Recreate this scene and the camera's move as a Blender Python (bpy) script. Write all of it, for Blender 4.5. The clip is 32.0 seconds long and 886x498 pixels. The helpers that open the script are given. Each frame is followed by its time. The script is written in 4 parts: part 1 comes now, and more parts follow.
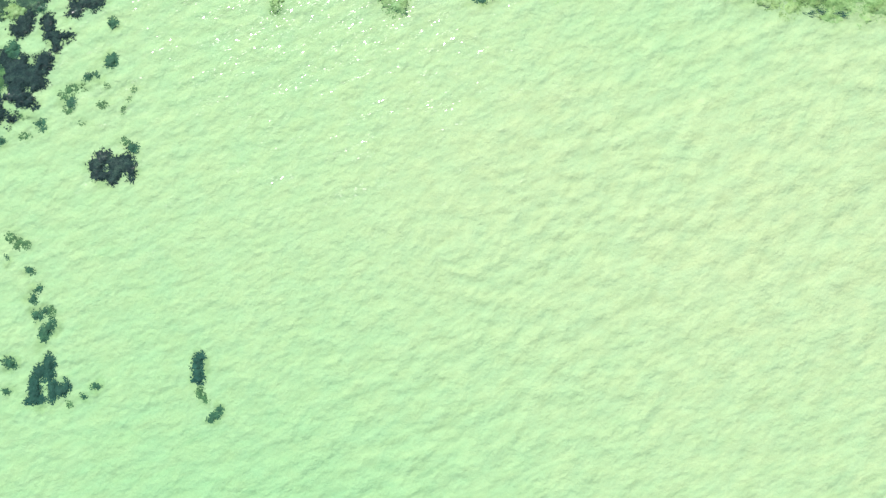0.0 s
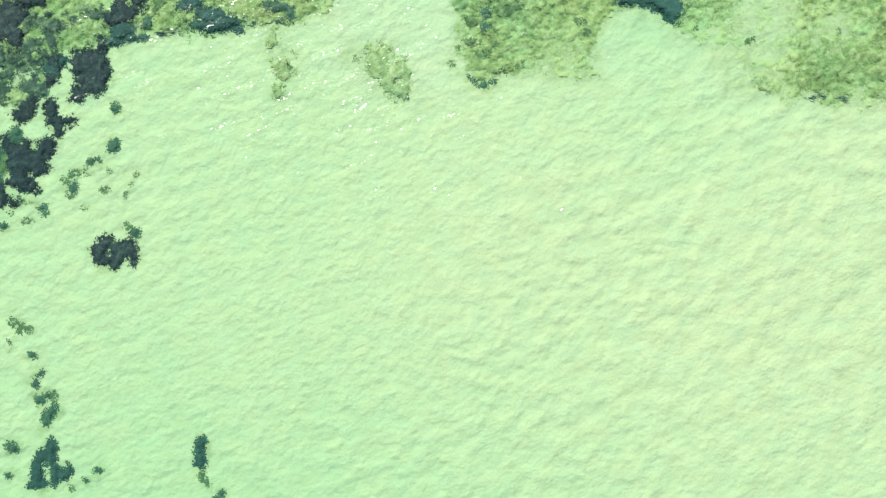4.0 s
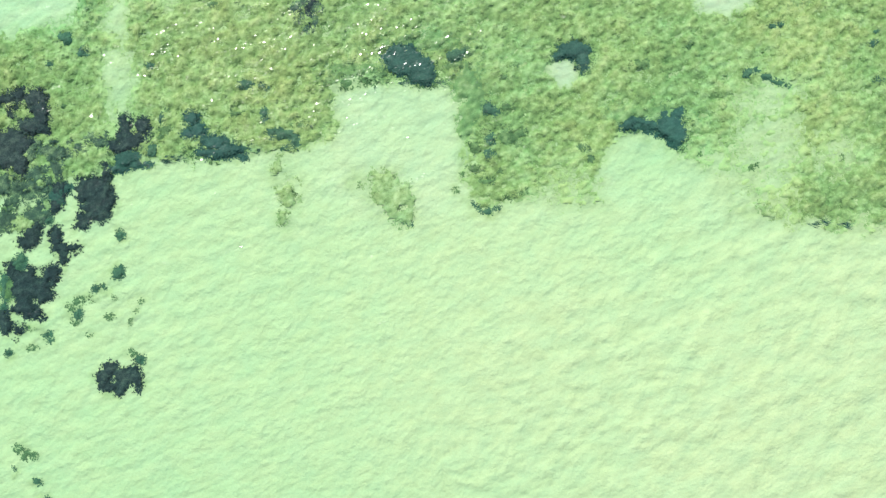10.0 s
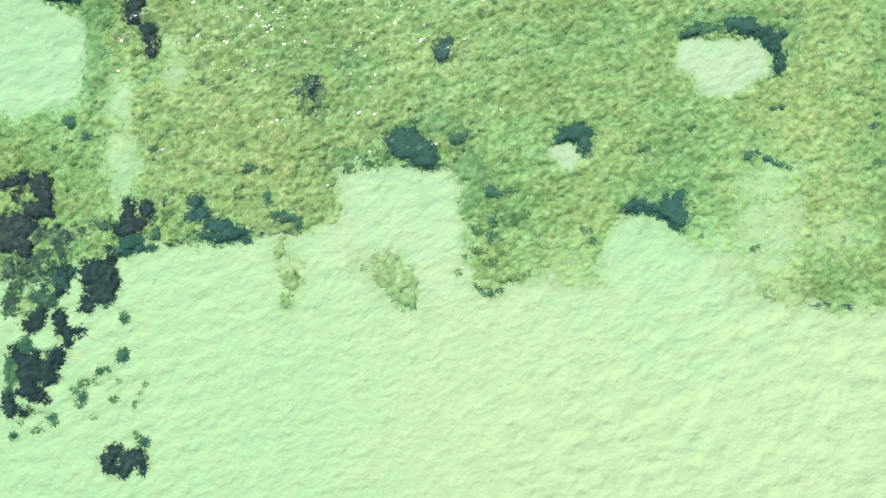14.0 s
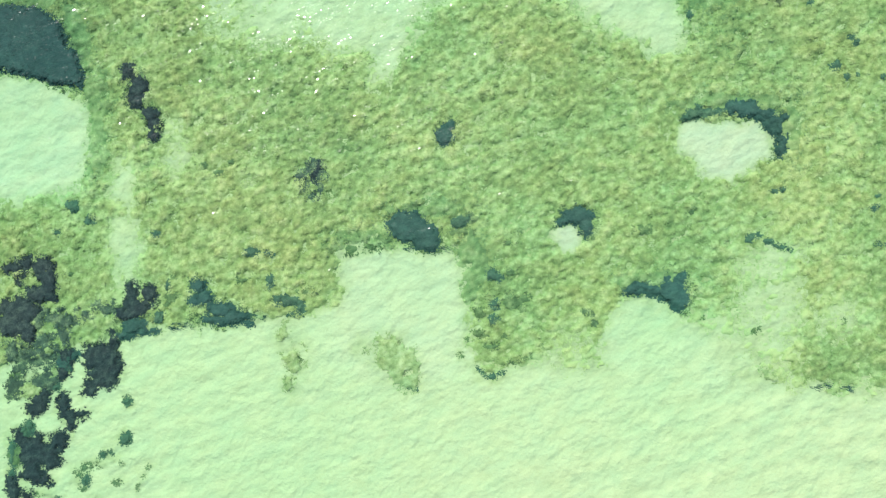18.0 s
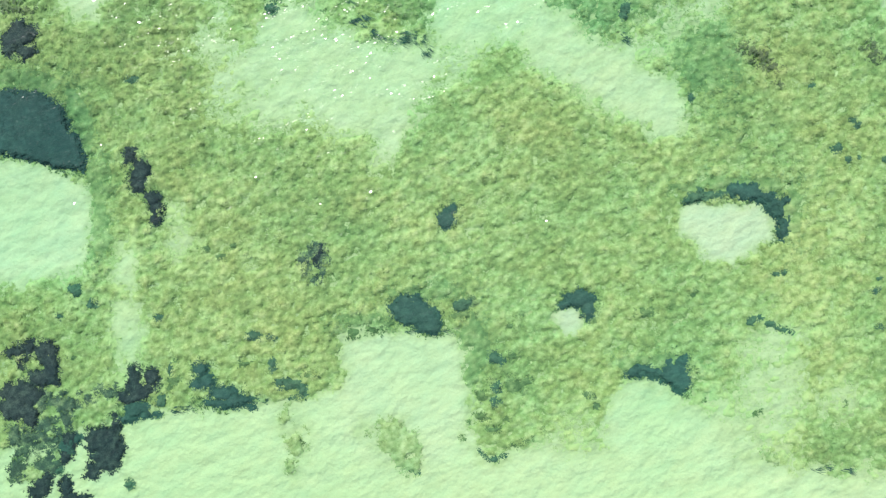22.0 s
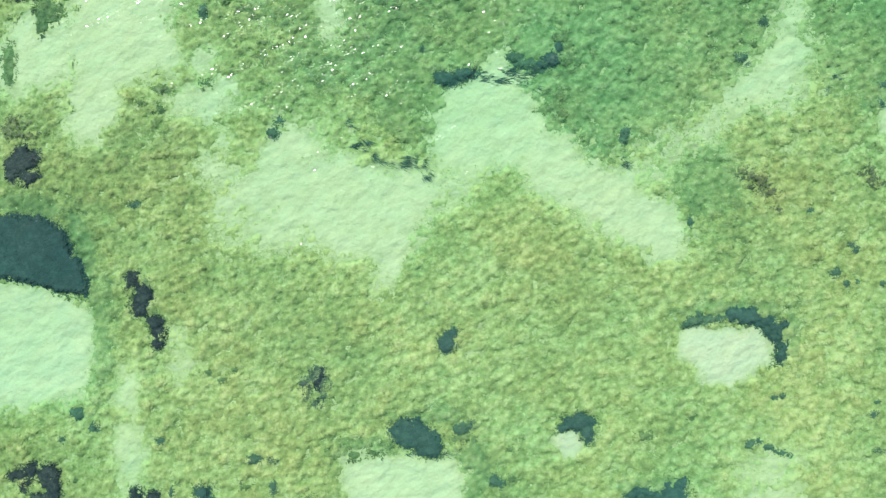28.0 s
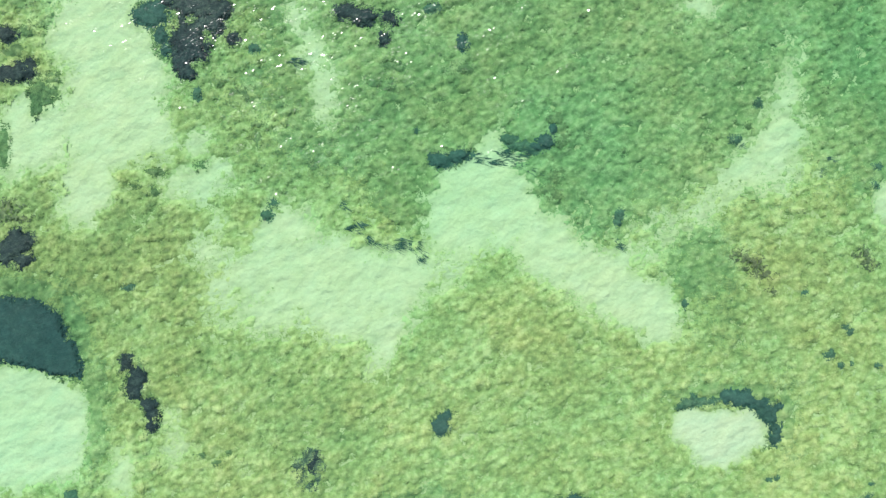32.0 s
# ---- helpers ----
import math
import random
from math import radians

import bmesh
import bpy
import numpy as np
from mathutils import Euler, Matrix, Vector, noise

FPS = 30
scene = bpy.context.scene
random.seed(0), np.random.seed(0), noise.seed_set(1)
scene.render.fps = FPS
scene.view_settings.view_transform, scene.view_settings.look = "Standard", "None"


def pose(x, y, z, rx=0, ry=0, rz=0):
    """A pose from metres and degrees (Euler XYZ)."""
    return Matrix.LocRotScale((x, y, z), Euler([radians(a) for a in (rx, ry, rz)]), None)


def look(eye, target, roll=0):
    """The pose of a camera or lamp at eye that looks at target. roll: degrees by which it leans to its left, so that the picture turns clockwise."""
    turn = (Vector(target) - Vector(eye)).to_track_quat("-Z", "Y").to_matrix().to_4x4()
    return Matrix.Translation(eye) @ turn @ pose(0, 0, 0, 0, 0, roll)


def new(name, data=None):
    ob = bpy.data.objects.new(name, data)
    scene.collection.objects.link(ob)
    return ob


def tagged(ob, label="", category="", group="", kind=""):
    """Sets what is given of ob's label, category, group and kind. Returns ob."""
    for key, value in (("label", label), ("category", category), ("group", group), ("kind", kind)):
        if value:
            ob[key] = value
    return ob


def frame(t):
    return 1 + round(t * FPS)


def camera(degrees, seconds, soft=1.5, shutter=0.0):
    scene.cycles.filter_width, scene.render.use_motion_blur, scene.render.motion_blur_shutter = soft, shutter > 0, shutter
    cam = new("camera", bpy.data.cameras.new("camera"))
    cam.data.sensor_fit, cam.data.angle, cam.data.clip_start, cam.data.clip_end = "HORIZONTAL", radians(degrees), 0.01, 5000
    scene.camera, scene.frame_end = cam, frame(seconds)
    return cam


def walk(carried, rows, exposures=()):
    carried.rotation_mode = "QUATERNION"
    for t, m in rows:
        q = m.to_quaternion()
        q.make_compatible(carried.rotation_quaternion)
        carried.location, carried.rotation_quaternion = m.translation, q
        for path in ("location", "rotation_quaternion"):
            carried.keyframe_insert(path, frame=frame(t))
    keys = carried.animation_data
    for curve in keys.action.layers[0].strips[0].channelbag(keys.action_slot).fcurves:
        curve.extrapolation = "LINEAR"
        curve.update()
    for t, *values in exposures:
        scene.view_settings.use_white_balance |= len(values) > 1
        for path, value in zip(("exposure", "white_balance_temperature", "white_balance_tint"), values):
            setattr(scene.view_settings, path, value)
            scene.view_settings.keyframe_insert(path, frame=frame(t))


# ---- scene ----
cam = camera(70, 32.0, soft=1.35)
PATH = [
    (0, pose(-0.002, -0.003, 55.573, -0.153, -0.581, -0.008)),
    (1.5, pose(-0.051, 2.790, 55.677, -0.153, -0.581, 0.065)),
    (3, pose(-0.106, 5.556, 55.686, -0.153, -0.581, 0.006)),
    (5.5, pose(-0.207, 10.202, 55.623, -0.153, -0.581, 0.018)),
    (7, pose(-0.288, 12.971, 55.660, -0.153, -0.581, 0.025)),
    (9, pose(-0.440, 16.674, 55.710, -0.153, -0.581, 0.007)),
    (11, pose(-0.590, 20.331, 55.789, -0.153, -0.581, 0.006)),
    (13, pose(-0.696, 23.934, 55.911, -0.153, -0.581, -0.042)),
    (14.5, pose(-0.779, 26.695, 55.948, -0.153, -0.581, -0.082)),
    (16.5, pose(-0.860, 30.364, 56.014, -0.153, -0.581, -0.154)),
    (18, pose(-0.923, 33.102, 56.086, -0.153, -0.581, -0.138)),
    (20, pose(-0.985, 36.779, 56.107, -0.153, -0.581, -0.170)),
    (22, pose(-1.079, 40.464, 56.139, -0.153, -0.581, -0.157)),
    (24, pose(-1.183, 44.142, 56.271, -0.153, -0.581, -0.159)),
    (25.5, pose(-1.224, 46.885, 56.364, -0.153, -0.581, -0.134)),
    (27.5, pose(-1.148, 50.555, 56.404, -0.153, -0.581, -0.038)),
    (29, pose(-0.996, 53.299, 56.427, -0.153, -0.581, -0.083)),
    (30.5, pose(-0.814, 56.023, 56.395, -0.153, -0.581, -0.042)),
    (32, pose(-0.586, 58.792, 56.395, -0.153, -0.581, -0.039)),
]
walk(cam, PATH, exposures=[(0, 0.05), (20, 0.06), (32, 0.03)])

# ---- light: high sun over clear shallow water ----
SUN_AZIMUTH, SUN_HEIGHT = radians(-22), radians(59.2)
world = bpy.data.worlds.new("sky")
scene.world = world
world.use_nodes = True
wn = world.node_tree.nodes
sky = wn.new("ShaderNodeTexSky")
sky.sky_type, sky.sun_disc = "NISHITA", False
sky.sun_elevation, sky.sun_rotation = SUN_HEIGHT, SUN_AZIMUTH
wn["Background"].inputs["Strength"].default_value = 0.15
world.node_tree.links.new(sky.outputs["Color"], wn["Background"].inputs["Color"])
sun_data = bpy.data.lights.new("sun", "SUN")
sun_data.energy, sun_data.angle, sun_data.color = 4.0, radians(0.53), (1.0, 0.96, 0.90)
sun_ob = new("sun", sun_data)
sun_way = Vector((math.sin(SUN_AZIMUTH) * math.cos(SUN_HEIGHT), math.cos(SUN_AZIMUTH) * math.cos(SUN_HEIGHT), math.sin(SUN_HEIGHT)))
sun_ob.matrix_world = look(sun_way * 200 + Vector((0, 30, 0)), (0, 30, 0))


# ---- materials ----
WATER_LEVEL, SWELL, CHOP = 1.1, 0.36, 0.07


class Nodes:
    """A small hand for node materials."""

    def __init__(self, name):
        self.mat = bpy.data.materials.new(name)
        self.mat.use_nodes = True
        self.tree = self.mat.node_tree
        self.out = self.tree.nodes["Material Output"]
        self.bsdf = self.tree.nodes["Principled BSDF"]

    def add(self, kind, **inputs):
        n = self.tree.nodes.new(kind)
        for k, v in inputs.items():
            self.put(n, k.replace("_", " "), v)
        return n

    def put(self, n, key, v):
        sock = n.inputs[int(key)] if key.isdigit() else n.inputs[key]
        if isinstance(v, bpy.types.NodeSocket):
            self.tree.links.new(v, sock)
        else:
            sock.default_value = v

    def position(self, scale=(1, 1, 1), turn=0.0):
        g = self.add("ShaderNodeNewGeometry")
        m = self.add("ShaderNodeMapping", Vector=g.outputs["Position"])
        m.vector_type = "TEXTURE"
        m.inputs["Scale"].default_value = [1 / s if s else 1e6 for s in scale]
        m.inputs["Rotation"].default_value = (0, 0, radians(turn))
        return m.outputs["Vector"]

    def noise(self, where, scale, detail=3.0, rough=0.55):
        return self.add("ShaderNodeTexNoise", Vector=where, Scale=scale, Detail=detail, Roughness=rough).outputs["Fac"]

    def ramp(self, fac, *stops):
        r = self.add("ShaderNodeValToRGB", Fac=fac)
        el = r.color_ramp.elements
        while len(el) < len(stops):
            el.new(0.5)
        for e, (p, c) in zip(el, stops):
            e.position, e.color = p, (*c, 1)
        return r.outputs["Color"]

    def mix(self, fac, a, b, how="MIX"):
        m = self.add("ShaderNodeMix")
        m.data_type, m.blend_type = "RGBA", how
        self.put(m, "0", fac)
        self.put(m, "6", a if isinstance(a, bpy.types.NodeSocket) else (*a, 1))
        self.put(m, "7", b if isinstance(b, bpy.types.NodeSocket) else (*b, 1))
        return m.outputs[2]

    def math(self, how, a, b=0.0):
        m = self.add("ShaderNodeMath")
        m.operation = how
        self.put(m, "0", a)
        self.put(m, "1", b)
        return m.outputs[0]

    def water_coat(self):
        """A coat that stands in for the clear water, which has no sheet of its own: its tint deepens with depth, and
        its facets, tilted like wavelets, mirror the sun and the sky.
        """
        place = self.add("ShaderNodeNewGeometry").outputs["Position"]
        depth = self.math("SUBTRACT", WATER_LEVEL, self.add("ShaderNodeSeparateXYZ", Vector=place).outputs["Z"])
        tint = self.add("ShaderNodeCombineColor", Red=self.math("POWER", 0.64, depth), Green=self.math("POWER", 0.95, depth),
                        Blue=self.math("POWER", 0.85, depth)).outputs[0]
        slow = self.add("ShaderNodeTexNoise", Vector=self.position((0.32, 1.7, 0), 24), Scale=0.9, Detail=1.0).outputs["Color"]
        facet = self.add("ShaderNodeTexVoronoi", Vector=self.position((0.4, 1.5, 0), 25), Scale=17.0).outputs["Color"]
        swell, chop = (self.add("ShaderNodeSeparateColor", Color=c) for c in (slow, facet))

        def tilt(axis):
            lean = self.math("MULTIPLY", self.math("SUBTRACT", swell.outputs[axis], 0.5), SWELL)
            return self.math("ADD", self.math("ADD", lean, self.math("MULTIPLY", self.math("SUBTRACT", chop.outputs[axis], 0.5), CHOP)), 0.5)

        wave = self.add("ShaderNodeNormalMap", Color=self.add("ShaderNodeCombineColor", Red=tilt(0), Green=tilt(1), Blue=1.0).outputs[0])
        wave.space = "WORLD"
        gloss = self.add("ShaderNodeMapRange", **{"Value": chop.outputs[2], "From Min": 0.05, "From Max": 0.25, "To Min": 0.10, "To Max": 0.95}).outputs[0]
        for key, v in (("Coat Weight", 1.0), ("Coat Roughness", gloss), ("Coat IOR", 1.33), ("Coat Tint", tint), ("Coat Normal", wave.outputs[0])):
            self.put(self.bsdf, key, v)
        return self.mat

    def bump(self, height, strength, distance):
        return self.add("ShaderNodeBump", Height=height, Strength=strength, Distance=distance).outputs["Normal"]


def sand_material():
    n = Nodes("pale_sand")
    p = n.position()
    big = n.noise(p, 0.12, 3)
    mid = n.noise(n.position((0.8, 1.35, 1), 25), 0.6, 4, 0.6)
    grain = n.noise(p, 7.0, 3, 0.7)
    c = n.ramp(mid, (0.30, (0.565, 0.525, 0.272)), (0.68, (0.74, 0.66, 0.352)))
    c = n.mix(n.ramp(n.noise(n.position((0.9, 1.3, 1), 27), 0.42, 4, 0.7), (0.38, (0, 0, 0)), (0.66, (0.6, 0.6, 0.6))), c, (0.56, 0.60, 0.345))
    c = n.mix(n.math("MULTIPLY", big, 0.4), c, (0.62, 0.60, 0.33))
    c = n.mix(0.10, c, n.ramp(grain, (0.3, (0.34, 0.32, 0.2)), (0.7, (0.82, 0.78, 0.55))))
    pale = n.add("ShaderNodeAttribute")
    pale.attribute_name = "pale"
    c = n.mix(pale.outputs["Fac"], c, n.mix(1.0, c, (1.07, 0.985, 1.17), "MULTIPLY"))
    turf = n.add("ShaderNodeAttribute")
    turf.attribute_name = "turf"
    weed = n.ramp(n.noise(p, 1.6, 3, 0.6), (0.35, (0.30, 0.315, 0.128)), (0.65, (0.51, 0.50, 0.222)))
    c = n.mix(turf.outputs["Fac"], c, weed)
    n.put(n.bsdf, "Base Color", c)
    n.put(n.bsdf, "Roughness", 0.9)
    n.put(n.bsdf, "Specular IOR Level", 0.1)
    n.put(n.bsdf, "Normal", n.bump(n.math("MULTIPLY", n.math("ADD", n.math("MULTIPLY", n.noise(n.position((1.0, 1.15, 1), 24), 1.5, 2, 0.5), 0.54), n.math("MULTIPLY", n.noise(n.position((0.8, 1.3, 1), 24), 0.6, 1, 0.4), 0.78)), n.math("ADD", 0.35, n.noise(p, 0.3, 2))), 0.8, 0.52))
    return n.water_coat()


def leaf_material(name, dark, middle, light, spread=0.09, scale=2.0):
    """Seagrass leaves: a tint for each blade, mottled in clumps and over larger beds."""
    n = Nodes(name)
    clump = n.noise(n.position((0.9, 1.1, 0.6), 25), scale, 3, 0.55)
    bed = n.noise(n.position(), 0.16, 3, 0.6)
    blade = n.add("ShaderNodeNewGeometry").outputs["Random Per Island"]
    f = n.math("ADD", n.math("ADD", 0.25 - 0.5 * spread, n.math("MULTIPLY", clump, 0.5)), n.math("MULTIPLY", blade, spread))
    f = n.math("ADD", f, n.math("MULTIPLY", n.math("SUBTRACT", bed, 0.5), 0.30))
    # lighter on the crowns of the cushions, darker in the gaps between them
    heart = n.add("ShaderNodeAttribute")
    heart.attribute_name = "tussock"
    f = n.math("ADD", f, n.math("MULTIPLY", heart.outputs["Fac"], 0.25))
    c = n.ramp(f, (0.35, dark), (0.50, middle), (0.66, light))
    hue = n.math("ADD", n.math("MULTIPLY", n.noise(n.position((1, 1.2, 0.5), 25), 0.75, 3, 0.6), 0.32), n.math("MULTIPLY", n.noise(n.position(), 0.11, 3, 0.6), 0.68))
    tone = n.add("ShaderNodeAttribute")
    tone.attribute_name = "tone"
    hue = n.math("ADD", hue, tone.outputs["Fac"])
    greener = n.ramp(hue, (0.36, (0.82, 0.985, 0.95)), (0.64, (1.03, 0.985, 0.89)))
    n.put(n.bsdf, "Base Color", n.mix(1.0, c, greener, "MULTIPLY"))
    n.put(n.bsdf, "Roughness", 0.7)
    n.put(n.bsdf, "Specular IOR Level", 0.1)
    return n.water_coat()


SAND = sand_material()
MEADOW = leaf_material("olive_seagrass", (0.20, 0.245, 0.09), (0.354, 0.386, 0.144), (0.575, 0.573, 0.263))
PATCH = leaf_material("thin_yellowish_seagrass", (0.19, 0.235, 0.095), (0.38, 0.405, 0.175), (0.58, 0.575, 0.30))
MAT_SOIL = leaf_material("seagrass_root_mat", (0.19, 0.234, 0.087), (0.342, 0.368, 0.14), (0.55, 0.545, 0.248), 0.0)
NORTH = leaf_material("green_seagrass", (0.134, 0.199, 0.081), (0.245, 0.313, 0.128), (0.435, 0.472, 0.224))
NORTH_SOIL = leaf_material("green_root_mat", (0.125, 0.188, 0.073), (0.232, 0.295, 0.116), (0.405, 0.438, 0.196), 0.0)
DARK = leaf_material("dark_seagrass", (0.032, 0.076, 0.064), (0.050, 0.104, 0.086), (0.085, 0.158, 0.124), 0.07)
DEEP = leaf_material("deep_blue_green_seagrass", (0.024, 0.058, 0.055), (0.034, 0.076, 0.070), (0.058, 0.114, 0.100), 0.06)
SMALL_DARK = leaf_material("dark_green_seagrass", (0.052, 0.098, 0.066), (0.080, 0.145, 0.094), (0.14, 0.22, 0.13))
BLACK = leaf_material("blackish_seaweed", (0.017, 0.027, 0.031), (0.033, 0.049, 0.051), (0.092, 0.113, 0.094), 0.14)
MOTTLED = leaf_material("mottled_green_grey_seaweed", (0.038, 0.060, 0.052), (0.085, 0.122, 0.082), (0.34, 0.37, 0.19), 0.1, 1.3)
GREEN = leaf_material("deep_green_seagrass", (0.07, 0.115, 0.05), (0.148, 0.205, 0.084), (0.32, 0.36, 0.152))
TUFT = leaf_material("dull_green_seagrass", (0.08, 0.125, 0.06), (0.14, 0.20, 0.095), (0.26, 0.32, 0.16))
BROWN = leaf_material("brown_seaweed", (0.07, 0.082, 0.046), (0.135, 0.15, 0.078), (0.28, 0.29, 0.135))


# ---- shapes ----
def cells(ix, iy, seed):
    return ((np.sin(ix * 127.1 + iy * 311.7 + seed * 74.7) * 43758.5453) % 1.0)


def value_noise(x, y, seed):
    ix, iy = np.floor(x), np.floor(y)
    fx, fy = x - ix, y - iy
    fx, fy = fx * fx * (3 - 2 * fx), fy * fy * (3 - 2 * fy)
    a, b = cells(ix, iy, seed), cells(ix + 1, iy, seed)
    c, d = cells(ix, iy + 1, seed), cells(ix + 1, iy + 1, seed)
    return (a + (b - a) * fx) * (1 - fy) + (c + (d - c) * fx) * fy


def fractal(x, y, scale, seed, octaves=3):
    total, size = 0.0, 0.0
    for k in range(octaves):
        total = total + value_noise(x * scale * 2 ** k + 17.3 * k, y * scale * 2 ** k - 9.1 * k, seed + k) * 0.5 ** k
        size += 0.5 ** k
    return total / size * 2 - 1


def cushion(x, y, size, seed):
    """0 in the gaps between the cushions of a meadow, up to 1 on their crowns."""
    along, across = (0.91 * x + 0.42 * y) / (1.2 * size), (0.91 * y - 0.42 * x) / size
    x, y = along + 0.28 * fractal(along, across, 1.0, seed + 2, 2), across + 0.28 * fractal(along, across, 1.0, seed + 6, 2)
    ix, iy = np.floor(x), np.floor(y)
    best = np.zeros(np.shape(x))
    for ox in (-1, 0, 1):
        for oy in (-1, 0, 1):
            cx, cy = ix + ox, iy + oy
            away = (cx + cells(cx, cy, seed) - x) ** 2 + (cy + cells(cx, cy, seed + 1) - y) ** 2
            crown = cells(cx, cy, seed + 3)
            best = np.maximum(best, (0.55 + 0.45 * crown) * (1 - away / (0.55 + 0.45 * cells(cx, cy, seed + 4)) ** 2))
    return best


def swelling(x, y):
    """The cushions of two sizes that make up the meadow's surface."""
    return np.clip(0.04 + 0.35 * cushion(x, y, 1.15, 45) + 0.38 * cushion(x, y, 0.66, 5) + 0.27 * cushion(x, y, 0.36, 25), 0.16, 1)


def baked(field, x0, x1, y0, y1, step):
    """The field sampled once on a grid and read off between its points."""
    xs, ys = np.arange(x0, x1 + step, step), np.arange(y0, y1 + step, step)
    table = field(*np.meshgrid(xs, ys))

    def read(x, y):
        u = np.clip((np.asarray(x) - x0) / step, 0, len(xs) - 1.001)
        v = np.clip((np.asarray(y) - y0) / step, 0, len(ys) - 1.001)
        i, j = u.astype(int), v.astype(int)
        u, v = u - i, v - j
        return (table[j, i] * (1 - u) + table[j, i + 1] * u) * (1 - v) + (table[j + 1, i] * (1 - u) + table[j + 1, i + 1] * u) * v

    return read


def smooth(a, b, v):
    s = np.clip((v - a) / (b - a), 0, 1)
    return s * s * (3 - 2 * s)


def lobes(shape, x, y):
    """How far inside the union of the ellipses a place lies, in metres."""
    best = np.full(np.shape(x), -50.0)
    for cx, cy, rx, ry, turn in shape:
        c, s = math.cos(radians(turn)), math.sin(radians(turn))
        u, v = (x - cx) * c + (y - cy) * s, (y - cy) * c - (x - cx) * s
        best = np.maximum(best, (1 - np.sqrt((u / rx) ** 2 + (v / ry) ** 2)) * min(rx, ry))
    return best


def frayed(x, y, size, seed):
    """Places shifted a little, so that outlines run unevenly."""
    return (x + size * fractal(x, y, 0.55, seed) + 0.5 * size * fractal(x, y, 2.4, seed + 5, 3),
            y + size * fractal(x, y, 0.55, seed + 9) + 0.5 * size * fractal(x, y, 2.4, seed + 14, 3))


# southern rim of the meadow: along x and along y
RIM_X = [-49.3, -39.4, -29.5, -24.5, -19.5, -14.6, -9.6, -4.6, 1.2, 3.4, 7.2, 10.5, 14.0, 20.6, 25.6, 30.7, 35.8, 39.2, 51.0]
RIM_Y = [23.2, 23.1, 25.1, 26.3, 26.4, 27.2, 27.8, 28.0, 25.0, 21.6, 22.9, 22.5, 22.7, 24.9, 22.9, 20.6, 20.4, 20.6, 20.3]

# openings of bare sand in the meadow: softness of the rim, how bare, lobes (x, y, radius, radius, turn)
OPENINGS = []
# western pool
OPENINGS.append((1, 1, [(-39.3, 42.8, 7.96, 5.57, 0), (-34.9, 41.5, 3.28, 3.58, 0), (-43.3, 43.0, 5.47, 4.97, 0), (-34.6, 44.5, 3.09, 2.99, 0), (-34.0, 45.3, 2.2, 1.9, 0)]))
# round pool in the east
OPENINGS.append((0.6, 1, [(24.8, 42.1, 4.13, 2.22, 0), (22.9, 42.7, 2.26, 1.81, 0), (26.9, 42.4, 2.32, 2.12, 0), (25.0, 40.4, 3.02, 1.31, 0)]))
# bay
OPENINGS.append((0.95, 1, [(-4.1, 29.0, 5.61, 4.31, 0), (-6.6, 31.0, 2.90, 2.60, 0), (-1.3, 30.7, 2.81, 2.20, 0), (-3.8, 25.5, 6.01, 4.01, 0), (-7.6, 28.0, 2.10, 3.00, 0), (-0.1, 28.0, 2.00, 3.01, 0)]))
# small bay
OPENINGS.append((0.8, 1, [(17.8, 26.2, 2.92, 2.61, 0), (18.0, 23.9, 4.02, 3.02, 0)]))
# small pool
OPENINGS.append((0.5, 1, [(10.6, 34.1, 1.6, 1.15, 0)]))
# pale streak
OPENINGS.append((1.1, 0.85, [(-28.4, 38.6, 1.3, 2.4, 0), (-28.4, 33.4, 1.3, 3.3, 0), (-28.2, 29.6, 1.00, 1.99, 0), (-24.5, 43.3, 0.90, 0.60, 0)]))
# pale spot
OPENINGS.append((1.3, 0.65, [(-23.7, 41.0, 1.1, 1.5, 0)]))
# thin ground in the south-east
OPENINGS.append((2.2, 0.7, [(28.7, 31.4, 2.8, 2.0, 0), (24.0, 24.5, 5.5, 3.2, 0), (28.7, 26.9, 3.2, 5.2, 0), (34.7, 26.9, 2.2, 1.6, 0)]))
# thin ground by the rim
OPENINGS.append((2, 0.4, [(11.5, 23.9, 4.2, 2.3, 0)]))
# middle sand field
OPENINGS.append((1.7, 0.88, [(-14.2, 60.3, 2.91, 2.51, 0), (-15.9, 56.8, 3.11, 2.91, 0), (-11.4, 56.1, 6.03, 3.92, 0), (-6.4, 55.3, 5.43, 3.42, 0), (-3.7, 56.1, 2.82, 2.92, 0), (-15.5, 52.8, 2.81, 2.11, 0), (-9.4, 52.6, 4.02, 2.11, 0), (-4.9, 52.0, 2.52, 2.01, 0)]))
# its tail
OPENINGS.append((1, 0.8, [(-5.3, 50.0, 1.31, 2.01, 0), (-6.3, 48.5, 1.01, 1.11, 0)]))
# eastern sand field
OPENINGS.append((1.4, 0.94, [(3.3, 64.2, 3.63, 2.82, 0), (1.6, 61.2, 3.32, 3.53, 0), (5.8, 62.2, 3.02, 3.53, 0), (8.9, 59.2, 3.63, 2.93, -30), (13.4, 56.2, 5.81, 2.63, -28), (17.5, 53.6, 4.04, 2.53, -30), (19.2, 51.3, 1.82, 1.42, 0)]))
# pale gap among the clumps at its head
OPENINGS.append((0.7, 0.85, [(4.2, 67.7, 1.5, 0.85, 12), (4.9, 66.6, 2.6, 0.6, 0)]))
# pale ground beside it
OPENINGS.append((2, 0.55, [(18.0, 58.7, 3.03, 1.62, 0), (22.5, 61.7, 3.03, 1.52, 30), (19.5, 60.7, 2.53, 1.52, 0), (0.3, 56.7, 2.01, 1.51, 0)]))
